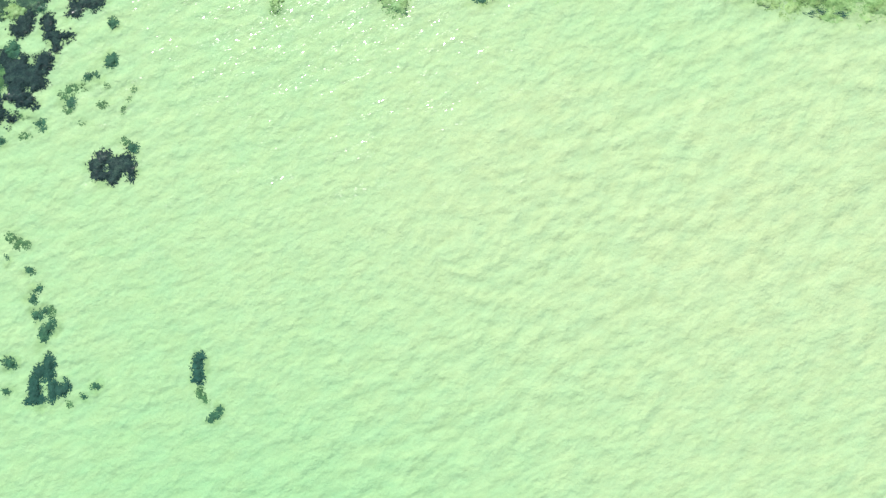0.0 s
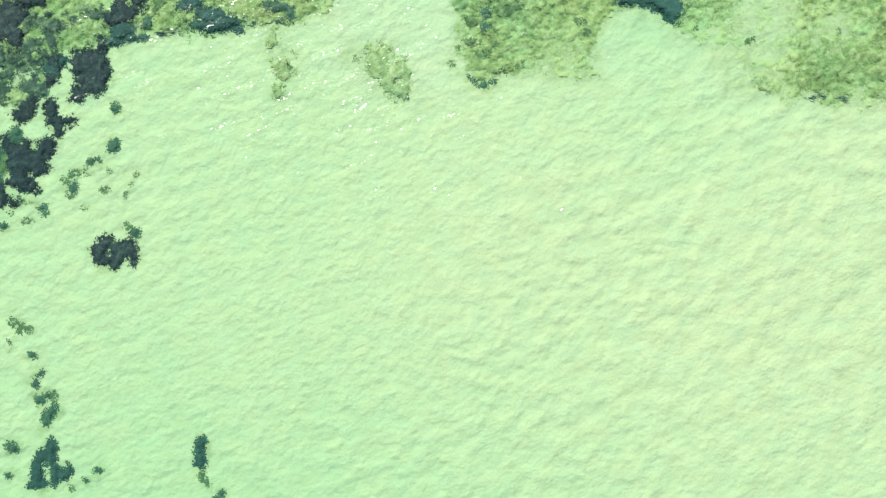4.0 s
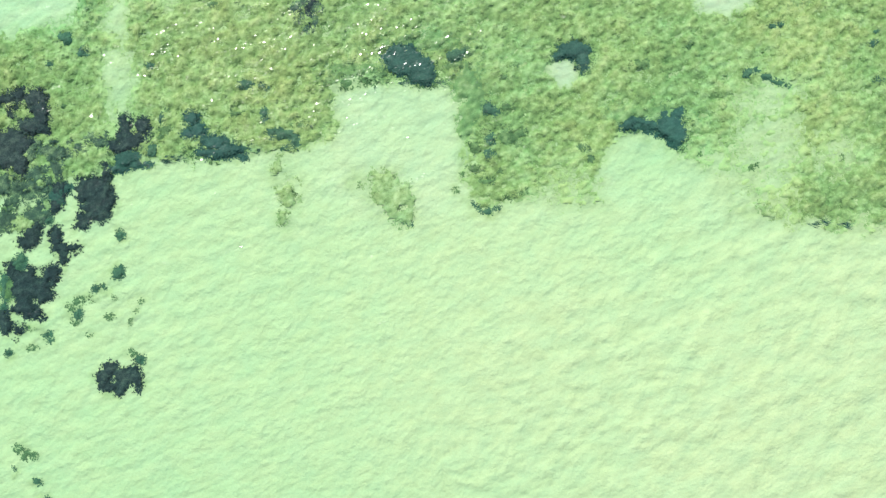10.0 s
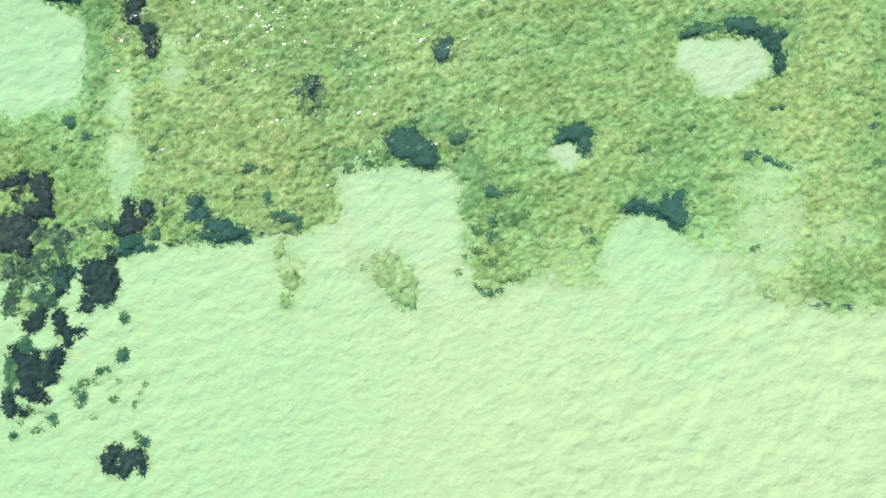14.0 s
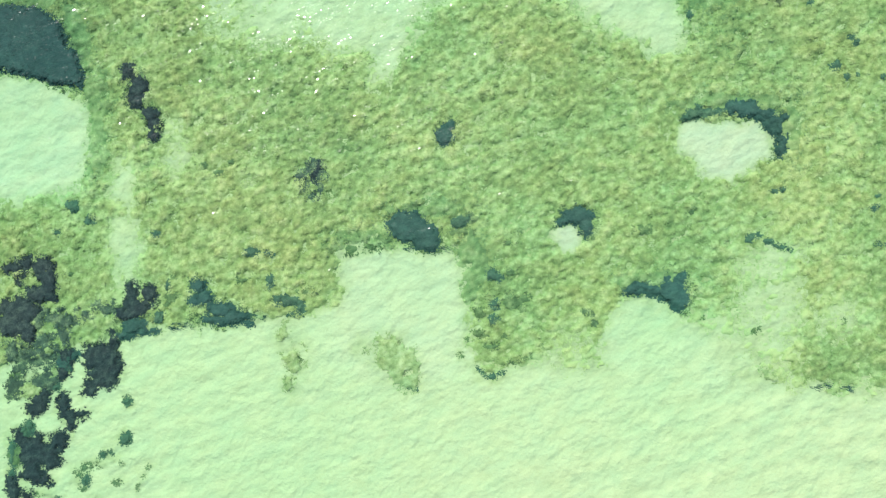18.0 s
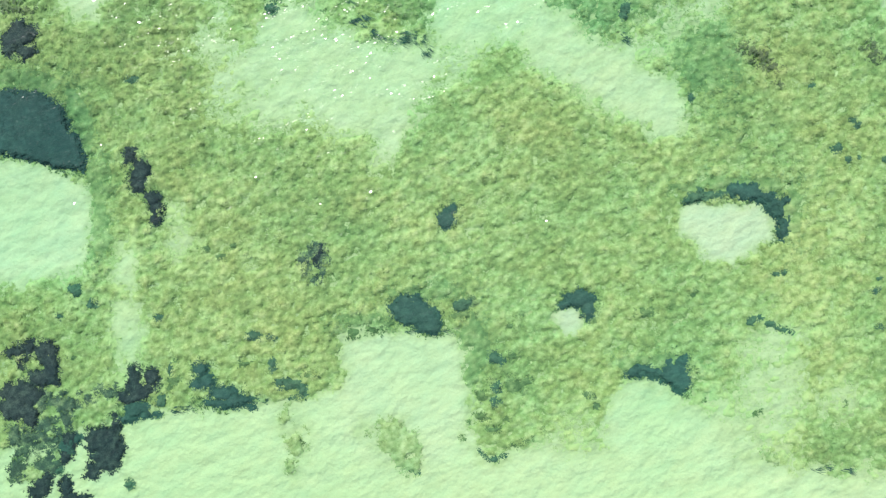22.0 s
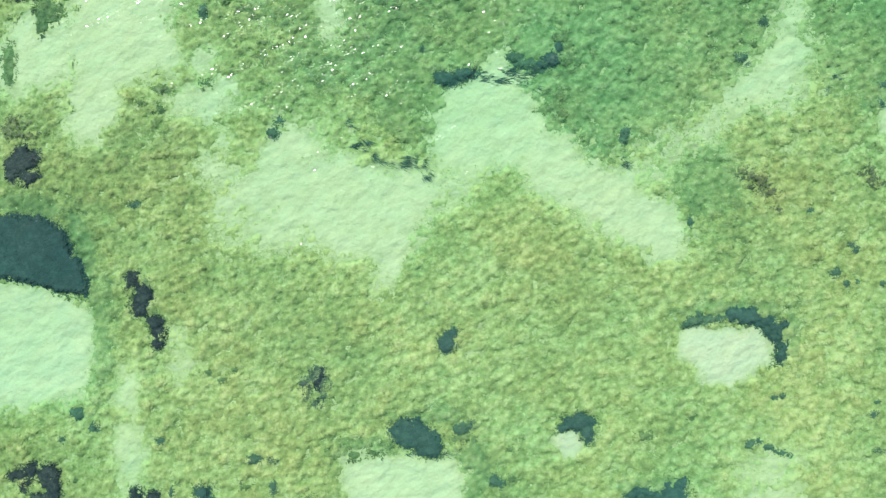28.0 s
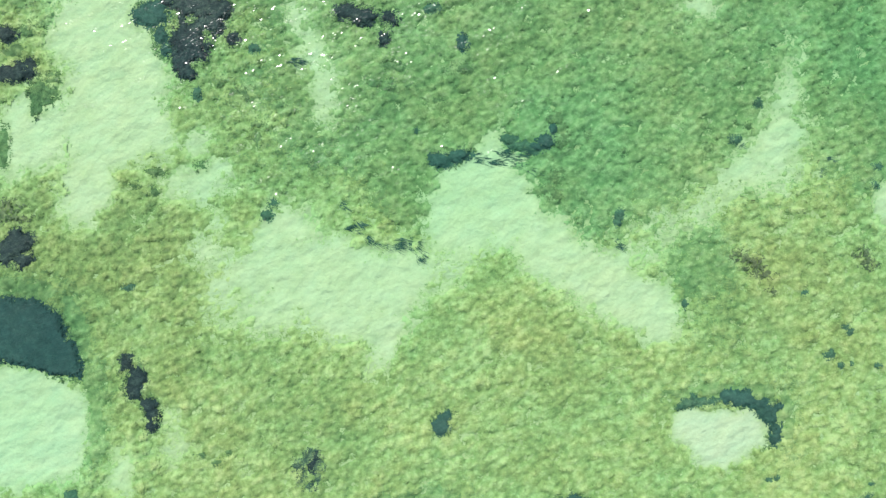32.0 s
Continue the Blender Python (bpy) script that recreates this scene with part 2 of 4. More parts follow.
# north-eastern sand
OPENINGS.append((1.9, 0.9, [(28.4, 66.8, 4.9, 1.9, 38), (30.0, 68.2, 2.4, 4.4, -8), (31.2, 72.6, 1.2, 3.4, -6), (28.6, 65.4, 4.3, 1.3, 8)]))
# northern sand field
OPENINGS.append((1.4, 0.92, [(-30.2, 77.8, 5.20, 3.90, 0), (-29.0, 73.8, 4.61, 4.51, 0), (-29.2, 70.0, 4.91, 4.51, 0), (-31.5, 64.2, 2.75, 3.75, 0), (-26.2, 69.5, 2.20, 2.81, 0), (-36.2, 69.2, 3.50, 4.00, 0), (-38.2, 67.7, 2.50, 3.00, 0), (-30.2, 82.8, 5.50, 3.00, 0)]))
# pale patches
OPENINGS.append((1.2, 0.8, [(-22.0, 64.5, 3.01, 1.81, 0), (-20.0, 65.7, 1.50, 1.20, 0), (-22.0, 68.0, 1.50, 1.30, 0)]))
# thin patches
OPENINGS.append((1.5, 0.65, [(-21.0, 58.5, 1.9, 1.9, 0), (-20.0, 61.0, 1.1, 1.1, 0), (-19.9, 54.6, 1.7, 2.8, 0)]))
# northern streak
OPENINGS.append((1.2, 0.78, [(-12.7, 79.3, 1.31, 2.51, 0), (-11.8, 76.3, 1.31, 2.51, 0), (-10.6, 72.8, 1.51, 3.11, 0)]))
# eastern rim
OPENINGS.append((0.8, 0.9, [(39.8, 62.5, 1.22, 2.23, 0), (41.4, 61.7, 2.03, 3.04, 0), (22.8, 80.3, 1.72, 0.71, 0)]))

# banks and hollows of the sea floor: x, y, size, rise
RELIEF = [(6, 7, 10, 0.12), (20, 21, 10, -0.12), (33.8, 0.9, 26.0, 0.34), (-13.5, -30.3, 20.8, -0.5), (11.9, 69.3, 11.6, -0.3), (23.1, 56.1, 4.0, -0.22), (-2.2, 64.2, 7.5, -0.22), (36.3, 77.9, 11.1, -0.3), (-20.3, 64.2, 4.5, -0.15), (-37.3, 43.0, 7.5, -0.30), (-4.3, 31.0, 5.5, -0.12), (19.1, 26.9, 3.5, -0.16), (29.2, 58.2, 7.1, 0.14), (5.8, 49.6, 12.1, 0.12), (-26.8, 58.2, 7.5, 0.1), (-17.0, 38.5, 9.0, 0.1), (-6.7, 77.8, 7.5, -0.12), (3.5, 27.0, 3.0, -0.15), (-4.2, 64.2, 21.1, -0.14)]

# the greener bed of the deeper north
NORTH_BED = [(10.9, 74.8, 28.24, 13.11, 0), (12.9, 64.2, 7.57, 4.54, 0), (-0.7, 67.3, 6.54, 8.05, 0), (23.1, 56.1, 2.28, 4.55, 0), (39.3, 74.9, 13.18, 11.15, 0), (-24.2, 85.8, 25.04, 7.01, 0)]
# greener fringes of the openings
FRINGES = [(-7.6, 33.5, 2.70, 1.30, 0), (-2.3, 36.5, 3.51, 1.10, 0), (-31.0, 44.0, 1.29, 5.23, 0), (-32.3, 51.3, 1.0, 3.6, 17), (-37.5, 55.2, 3.5, 0.9, -4), (7.5, 69.2, 4.5, 1.3, 8), (2.2, 31.5, 1.50, 3.51, 0), (17.5, 30.0, 3.52, 1.01, 0), (25.6, 45.9, 4.78, 0.91, 0), (30.6, 43.3, 1.01, 3.02, 0)]

# growth that differs from the rest of the meadow: x, y, size, brighter, yellower
TONES = [(-35, 57, 6, -0.35, 0.05), (-24, 52, 8, -0.12, 0.06), (-22, 36, 9, 0.08, 0.07), (-13, 40, 6, -0.2, 0), (22, 48, 13, -0.12, -0.02), (-8, 42, 8, 0, 0.02), (8, 40, 9, 0.05, -0.03),
         (5, 30, 5, -0.12, -0.04), (10, 48, 8, 0, 0.03), (30, 56, 8, 0, 0.06), (33, 42, 8, 0.15, 0.05), (-4, 77, 8, 0.03, 0.1),
         (10, 65, 5, 0, -0.07), (9, 69.5, 4.5, 0, -0.10), (38, 76, 7, -0.1, -0.08), (23, 57, 3.5, 0, -0.08), (18, 73, 6, 0.05, 0.04), (-20, 69, 10, -0.15, -0.01), (0, 74, 14, -0.03, 0.01)]

# thin seagrass standing out on the sand
PATCHES = []
PATCHES.append([(-4.8, 23.1, 2.19, 2.10, 0), (-5.3, 24.3, 1.80, 1.30, 0), (-3.6, 21.6, 1.30, 1.20, 0), (-7.6, 24.3, 0.60, 0.80, 0)])
PATCHES.append([(-13.3, 23.1, 0.90, 1.69, 0), (-14.0, 21.1, 0.60, 1.10, 0), (-14.3, 25.3, 0.60, 1.49, 0), (-12.8, 23.8, 0.50, 1.00, 0)])
PATCHES.append([(-36.9, 20.6, 1.5, 1.1, 0), (-34.6, 21.7, 1.2, 0.9, 0)])
PATCHES.append([(28.5, 21.6, 2.2, 0.7, 0)])
PATCHES.append([(-27.0, 26.6, 2.5, 1.0, 0), (-18.5, 27.8, 3.5, 1.0, 0)])

# dark clumps: kind, lobes, holes
CLUMPS = []
CLUMPS.append(("dark", [(-21.0, -11.2, 0.55, 0.99, 0), (-20.9, -10.0, 0.45, 0.69, 0), (-21.1, -10.5, 0.45, 0.69, 0)], []))
CLUMPS.append(("thin", [(-20.7, -12.8, 0.45, 0.60, 0), (-20.4, -13.4, 0.30, 0.35, 0)], []))
CLUMPS.append(("dark", [(-19.5, -14.9, 0.60, 0.35, 40), (-19.1, -14.3, 0.30, 0.35, 0), (-19.8, -15.3, 0.30, 0.20, 0)], []))
CLUMPS.append(("thin", [(-37.2, 0.9, 0.35, 0.30, 0), (-36.6, 0.4, 0.40, 0.40, 0), (-35.8, 0.3, 0.35, 0.25, 0)], []))
CLUMPS.append(("dark", [(-37.3, -10.2, 0.54, 0.54, 0)], []))
CLUMPS.append(("dark", [(-37.7, -12.7, 0.30, 0.20, 0)], []))
CLUMPS.append(("dark", [(-30.9, -13.1, 0.30, 0.25, 0)], []))
CLUMPS.append(("dark", [(-29.9, -12.3, 0.40, 0.30, 0)], []))
CLUMPS.append(("dark", [(-37.5, -0.9, 0.20, 0.20, 0)], []))
CLUMPS.append(("dark", [(-35.4, -2.0, 0.40, 0.30, -20)], []))
CLUMPS.append(("dark", [(-34.8, -3.7, 0.35, 0.30, 30)], []))
CLUMPS.append(("dark", [(-35.3, -4.6, 0.40, 0.35, 0)], []))
CLUMPS.append(("thin", [(-32.2, -13.7, 0.30, 0.25, 0)], []))
CLUMPS.append(("dark", [(-34.9, -5.9, 0.49, 0.40, 0), (-34.2, -5.6, 0.35, 0.30, 0)], []))
CLUMPS.append(("thin", [(-33.7, -5.7, 0.25, 0.45, 0)], []))
CLUMPS.append(("dark", [(-34.1, -7.3, 1.19, 0.45, 57), (-34.4, -8.0, 0.49, 0.40, 0)], []))
CLUMPS.append(("dark", [(-33.9, -10.3, 0.45, 0.89, 0), (-34.3, -11.1, 0.89, 0.69, 0), (-35.1, -12.3, 0.54, 1.19, 0), (-35.2, -13.4, 0.84, 0.45, 0), (-33.7, -12.5, 0.40, 0.89, 0), (-33.0, -12.5, 0.59, 0.49, 0), (-32.5, -12.1, 0.25, 0.45, 0)], [(-34.3, -12.5, 0.25, 0.69, 0)]))
CLUMPS.append(("black", [(-29.8, 7.2, 0.64, 0.64, 0), (-29.1, 7.8, 0.69, 0.64, 0), (-28.1, 7.3, 1.19, 0.69, 0), (-27.0, 7.2, 0.59, 0.99, 0), (-28.2, 6.4, 0.59, 0.84, 0), (-29.1, 6.2, 0.79, 0.45, 0), (-29.8, 6.7, 0.59, 0.49, 0), (-26.6, 6.6, 0.25, 0.59, 0)], [(-28.8, 6.9, 0.15, 0.15, 0), (-27.3, 6.0, 0.25, 0.45, 0)]))
CLUMPS.append(("dark", [(-26.5, 8.7, 0.45, 0.40, 0)], []))
CLUMPS.append(("thin", [(-27.2, 9.2, 0.49, 0.25, -30)], []))
CLUMPS.append(("dark", [(-28.4, 16.2, 0.45, 0.64, 0), (-28.6, 16.0, 0.35, 0.40, 0)], []))
CLUMPS.append(("dark", [(-28.2, 19.6, 0.40, 0.35, 0)], []))
CLUMPS.append(("dark", [(-30.2, 14.9, 0.40, 0.30, 0), (-29.7, 15.1, 0.35, 0.25, 0)], []))
CLUMPS.append(("dark", [(-32.0, 12.6, 0.44, 0.49, 0)], []))
CLUMPS.append(("thin", [(-32.7, 13.3, 0.44, 0.20, -25), (-31.9, 13.8, 0.44, 0.30, 0), (-32.3, 12.0, 0.40, 0.25, 0)], []))
CLUMPS.append(("dark", [(-34.6, 10.8, 0.44, 0.35, 0), (-34.3, 10.3, 0.25, 0.30, 0)], []))
CLUMPS.append(("thin", [(-28.7, 14.0, 0.15, 0.15, 0)], []))
CLUMPS.append(("thin", [(-29.2, 12.5, 0.35, 0.20, 0)], []))
CLUMPS.append(("thin", [(-26.9, 12.8, 0.20, 0.20, 0)], []))
CLUMPS.append(("thin", [(-30.9, 10.8, 0.20, 0.20, 0)], []))
CLUMPS.append(("thin", [(-35.9, 9.7, 0.40, 0.20, 0)], []))
CLUMPS.append(("thin", [(-27.3, 12.0, 0.10, 0.35, 0)], []))
CLUMPS.append(("dark", [(-38.0, 9.2, 0.39, 0.35, 0)], []))
CLUMPS.append(("black", [(-30.5, 23.5, 1.58, 1.33, 0), (-30.1, 22.2, 1.28, 1.38, 0), (-29.4, 24.3, 0.44, 1.28, 0), (-31.5, 23.6, 0.64, 0.69, 0), (-30.9, 21.2, 0.74, 0.40, 0), (-31.7, 20.8, 0.35, 0.44, 0), (-29.7, 21.5, 0.74, 0.69, 0)], []))
CLUMPS.append(("black", [(-36.4, 14.9, 1.4, 1.75, 0), (-37.6, 16.3, 0.95, 0.5, 0), (-34.4, 16.0, 0.75, 0.6, 0), (-35.1, 14.6, 0.9, 1.0, 0), (-36.6, 13.3, 1.0, 0.85, 0), (-38.35, 12.1, 0.6, 1.2, 0), (-37.2, 11.2, 0.35, 0.75, -15), (-35.6, 12.4, 0.4, 0.3, 0)], [(-35.75, 13.7, 0.2, 0.22, 0), (-38.0, 13.9, 0.5, 0.35, 20), (-35.25, 16.15, 0.22, 0.4, 0)]))
CLUMPS.append(("dark", [(-36.8, 17.4, 0.39, 0.54, 0), (-37.2, 16.7, 0.49, 0.39, 0)], []))
CLUMPS.append(("black", [(-33.9, 19.5, 0.59, 0.94, 0), (-33.5, 18.3, 0.84, 0.49, 0), (-33.2, 17.6, 0.35, 0.64, 0), (-32.1, 18.4, 0.40, 0.30, 0)], []))
CLUMPS.append(("black", [(-36.0, 19.4, 0.74, 0.69, 0), (-36.5, 18.9, 0.54, 0.44, 0), (-35.5, 20.0, 0.39, 0.59, 0)], []))
CLUMPS.append(("dark", [(-34.5, 20.9, 0.40, 0.40, 0)], []))
CLUMPS.append(("black", [(-33.7, 23.1, 0.59, 0.99, 0), (-33.9, 22.2, 0.44, 0.69, 0), (-33.2, 23.7, 0.35, 0.40, 0)], []))
CLUMPS.append(("black", [(-38.0, 31.5, 0.99, 0.55, 0), (-36.9, 31.8, 0.79, 0.50, 0), (-35.4, 31.6, 0.74, 0.79, 0), (-35.1, 30.3, 0.64, 1.29, 0), (-35.9, 29.0, 1.19, 0.69, 0), (-37.5, 30.4, 0.50, 0.79, 0), (-37.6, 27.6, 1.88, 0.99, 0), (-38.1, 26.3, 1.39, 0.99, 0), (-36.8, 26.2, 0.69, 1.39, 0), (-36.4, 25.1, 0.30, 0.79, 0)], [(-36.7, 30.1, 0.64, 0.45, 0), (-38.4, 29.2, 0.69, 0.69, 0)]))
CLUMPS.append(("mottled", [(-33.6, 26.5, 1.19, 0.69, 0), (-34.5, 27.0, 1.09, 0.55, 0), (-32.3, 27.6, 1.09, 0.40, 0), (-33.6, 25.5, 0.55, 0.65, 0), (-35.9, 26.9, 0.45, 0.64, 0)], []))
CLUMPS.append(("mottled", [(-30.1, 27.7, 0.79, 0.45, 0)], []))
CLUMPS.append(("black", [(-27.8, 29.1, 0.60, 0.84, 0), (-26.1, 29.1, 0.70, 0.75, 0), (-27.3, 27.9, 1.19, 0.89, 0), (-28.5, 27.2, 0.89, 0.60, 0), (-26.5, 28.2, 0.70, 0.60, 0)], []))
CLUMPS.append(("dark", [(-24.6, 29.8, 0.30, 0.35, 0)], []))
CLUMPS.append(("dark", [(-27.6, 26.1, 1.04, 0.75, 0), (-26.9, 25.6, 0.79, 0.40, 0), (-28.3, 25.2, 0.70, 0.35, 0), (-25.9, 25.6, 0.45, 0.20, 0)], []))
CLUMPS.append(("dark", [(-25.4, 26.9, 0.45, 0.55, 0)], []))
CLUMPS.append(("streak", [(-23.6, 26.4, 0.80, 0.20, 0), (-24.7, 26.2, 0.40, 0.20, 0)], []))
CLUMPS.append(("dark", [(-21.9, 29.8, 0.60, 0.75, 0), (-21.3, 28.6, 0.65, 0.65, 0), (-22.0, 28.3, 0.55, 0.50, 0), (-19.9, 27.6, 1.19, 0.60, 0), (-18.7, 26.9, 1.29, 0.60, 0), (-20.2, 26.7, 1.19, 0.40, 0), (-17.6, 26.4, 0.40, 0.25, 0)], []))
CLUMPS.append(("dark", [(-16.7, 27.0, 0.75, 0.30, 0)], []))
CLUMPS.append(("dark", [(-15.6, 30.1, 0.40, 0.60, 0)], []))
CLUMPS.append(("green", [(-18.0, 30.2, 0.60, 0.30, 0)], []))
CLUMPS.append(("dark", [(-14.1, 28.3, 1.00, 0.40, 0), (-13.0, 27.8, 0.40, 0.55, 0), (-13.7, 27.3, 0.65, 0.20, 0), (-14.8, 28.6, 0.65, 0.30, 0)], []))
CLUMPS.append(("dark", [(-17.2, 32.6, 0.75, 0.35, 0), (-15.7, 32.5, 0.50, 0.20, 0)], []))
CLUMPS.append(("dark", [(-33.8, 22.9, 0.65, 0.74, 0), (-33.0, 23.6, 0.45, 0.45, 0)], []))
CLUMPS.append(("mottled", [(-38.0, 20.9, 0.89, 0.79, 0), (-36.5, 21.1, 0.60, 0.50, 0), (-35.3, 21.4, 0.79, 0.60, 0)], []))
CLUMPS.append(("green", [(-38.0, 14.9, 0.69, 0.99, 0)], []))
CLUMPS.append(("green", [(-24.2, 28.8, 0.60, 0.50, 0), (-24.7, 28.1, 0.40, 0.40, 0)], []))
CLUMPS.append(("green", [(-33.3, 30.8, 0.40, 0.30, 0)], []))
CLUMPS.append(("green", [(-24.2, 30.5, 0.25, 0.20, 0)], []))
CLUMPS.append(("green", [(-13.3, 23.3, 0.50, 0.25, 0)], []))
CLUMPS.append(("green", [(-12.3, 29.3, 1.10, 0.45, 0)], []))
CLUMPS.append(("dark", [(-3.3, 34.9, 1.9, 1.15, -8), (-2.0, 34.1, 1.2, 1.25, 0), (-1.5, 33.5, 0.75, 0.9, 0)], []))
CLUMPS.append(("green", [(-6.9, 33.2, 1.00, 0.40, 0), (-8.4, 33.0, 0.65, 0.55, 0), (-5.5, 33.8, 0.70, 0.35, 0)], []))
CLUMPS.append(("streak", [(-3.3, 33.1, 0.90, 0.20, 0), (-0.2, 33.0, 0.60, 0.25, 0)], []))
CLUMPS.append(("dark", [(1.1, 35.4, 0.6, 0.48, 0), (1.9, 35.7, 0.35, 0.3, 0)], []))
CLUMPS.append(("thin", [(1.9, 35.7, 0.40, 0.35, 0)], []))
CLUMPS.append(("dark", [(4.0, 30.7, 0.85, 0.52, -38)], []))
CLUMPS.append(("dark", [(4.2, 27.9, 0.55, 0.45, 0)], []))
CLUMPS.append(("dark", [(4.1, 26.7, 0.5, 0.45, 0)], []))
CLUMPS.append(("green", [(2.8, 27.3, 0.50, 0.55, 0)], []))
CLUMPS.append(("green", [(6.6, 28.4, 0.80, 0.35, 40)], []))
CLUMPS.append(("green", [(3.6, 28.7, 0.50, 0.30, 0)], []))
CLUMPS.append(("green", [(5.6, 28.4, 0.60, 0.70, 0)], []))
CLUMPS.append(("green", [(6.6, 27.7, 0.35, 0.45, 0)], []))
CLUMPS.append(("green", [(6.6, 23.3, 1.21, 0.35, 20)], []))
CLUMPS.append(("green", [(5.6, 30.9, 0.60, 0.45, 0)], []))
CLUMPS.append(("green", [(2.7, 25.4, 0.60, 0.35, 0)], []))
CLUMPS.append(("green", [(5.1, 25.2, 0.45, 0.30, 0)], []))
CLUMPS.append(("green", [(3.8, 24.3, 0.90, 0.30, 0)], []))
CLUMPS.append(("green", [(5.6, 33.5, 0.80, 0.30, 0)], []))
CLUMPS.append(("green", [(1.3, 34.5, 1.10, 0.40, 0)], []))
CLUMPS.append(("green", [(6.3, 34.5, 0.50, 0.30, 0)], []))
CLUMPS.append(("green", [(1.7, 24.9, 0.35, 0.25, 0)], []))
CLUMPS.append(("green", [(3.4, 25.2, 0.40, 0.20, 0)], []))
CLUMPS.append(("green", [(1.2, 23.5, 0.30, 0.30, -40)], []))
CLUMPS.append(("green", [(8.3, 24.3, 0.30, 0.15, 0)], []))
CLUMPS.append(("green", [(2.1, 29.1, 0.30, 0.20, -40)], []))
CLUMPS.append(("dark", [(3.7, 21.6, 0.65, 0.25, 0), (2.8, 22.2, 0.55, 0.15, -38), (4.6, 21.9, 0.45, 0.15, 20)], []))
CLUMPS.append(("dark", [(-3.5, 21.0, 0.25, 0.50, 0), (-3.0, 20.6, 0.40, 0.20, 0)], []))
CLUMPS.append(("dark", [(-5.6, 23.5, 0.25, 0.35, 0), (-5.8, 23.2, 0.35, 0.15, 0)], []))
CLUMPS.append(("dark", [(11.5, 35.8, 1.35, 0.75, 0), (12.3, 35.0, 0.62, 1.05, 0), (10.4, 35.4, 0.75, 0.42, 20)], [(10.8, 34.4, 0.9, 0.8, 0)]))
CLUMPS.append(("dark", [(16.6, 29.4, 1.0, 0.55, 0), (18.0, 29.2, 1.2, 0.45, -8), (19.9, 29.2, 1.35, 1.05, 0), (20.5, 28.4, 0.8, 1.2, 0), (20.9, 30.2, 0.45, 0.6, 0), (19.4, 30.2, 0.4, 0.5, 0)], []))
CLUMPS.append(("green", [(19.2, 30.9, 0.40, 0.35, 0), (19.9, 31.3, 0.35, 0.25, 0)], []))
CLUMPS.append(("thin", [(12.4, 27.2, 0.55, 0.30, -20), (13.0, 26.4, 0.20, 0.25, 0)], []))
CLUMPS.append(("green", [(27.3, 25.6, 0.45, 0.40, 0), (27.8, 25.8, 0.35, 0.25, 0)], []))
CLUMPS.append(("dark", [(26.9, 33.9, 0.40, 0.35, 0), (27.5, 34.0, 0.45, 0.20, 0)], []))
CLUMPS.append(("dark", [(28.6, 33.6, 0.50, 0.25, 0), (29.6, 33.1, 0.81, 0.25, -20), (30.4, 32.9, 0.45, 0.20, 0)], []))
CLUMPS.append(("green", [(22.7, 26.8, 0.45, 0.20, 0)], []))
CLUMPS.append(("green", [(17.4, 34.7, 1.21, 0.45, 0)], []))
CLUMPS.append(("green", [(21.7, 36.4, 0.45, 0.40, 0)], []))
CLUMPS.append(("dark", [(21.8, 44.9, 0.75, 0.45, 0), (21.1, 44.4, 0.45, 0.30, 0), (22.2, 45.4, 0.35, 0.35, 0)], []))
CLUMPS.append(("dark", [(23.7, 45.05, 1.7, 0.32, 8), (22.3, 44.9, 0.7, 0.4, 0)], []))
CLUMPS.append(("dark", [(26.4, 45.3, 1.75, 0.68, -4), (27.9, 44.8, 1.2, 0.62, -20), (28.8, 44.0, 0.86, 0.65, 0), (29.8, 44.5, 0.50, 0.38, 0), (29.2, 43.3, 0.55, 0.6, 0), (29.6, 42.2, 0.5, 0.9, 0), (29.5, 41.5, 0.35, 0.5, 0)], []))
CLUMPS.append(("dark", [(29.1, 38.0, 0.40, 0.25, 0)], []))
CLUMPS.append(("dark", [(29.8, 38.1, 0.25, 0.20, 0)], []))
CLUMPS.append(("dark", [(35.6, 48.2, 0.30, 0.20, 0)], []))
CLUMPS.append(("dark", [(38.3, 37.6, 0.20, 0.20, 0)], []))
CLUMPS.append(("dark", [(-39.9, 48.5, 7.6, 5.8, 0), (-36.6, 51.2, 3.0, 2.8, 0)], [(-41.0, 28.6, 40.0, 20.0, -13)]))
CLUMPS.append(("black", [(-28.0, 48.8, 0.6, 0.65, 0), (-27.6, 48.1, 0.9, 0.8, 0), (-27.2, 47.2, 0.85, 1.0, 0), (-27.4, 46.2, 0.75, 0.65, 0)], [(-28.0, 47.7, 0.22, 0.3, 0), (-27.3, 48.6, 0.2, 0.2, 0)]))
CLUMPS.append(("green", [(-26.7, 48.5, 0.50, 0.60, 0)], []))
CLUMPS.append(("black", [(-26.1, 44.9, 0.7, 0.6, 0), (-25.8, 44.0, 0.55, 0.8, 0), (-25.9, 43.2, 0.5, 0.6, 0)], []))
CLUMPS.append(("dark", [(-27.8, 55.2, 0.55, 0.30, 0)], []))
CLUMPS.append(("dark", [(-33.1, 36.7, 0.59, 0.49, 0)], []))
CLUMPS.append(("dark", [(-31.4, 35.6, 0.45, 0.45, 0)], []))
CLUMPS.append(("dark", [(-25.7, 34.2, 0.45, 0.25, 0)], []))
CLUMPS.append(("dark", [(-34.3, 34.3, 0.45, 0.25, 0)], []))
CLUMPS.append(("dark", [(37.9, 36.5, 0.45, 0.35, 0)], []))
CLUMPS.append(("dark", [(38.4, 33.2, 0.45, 0.25, 0)], []))
CLUMPS.append(("green", [(35.3, 26.5, 0.30, 0.25, 0)], []))
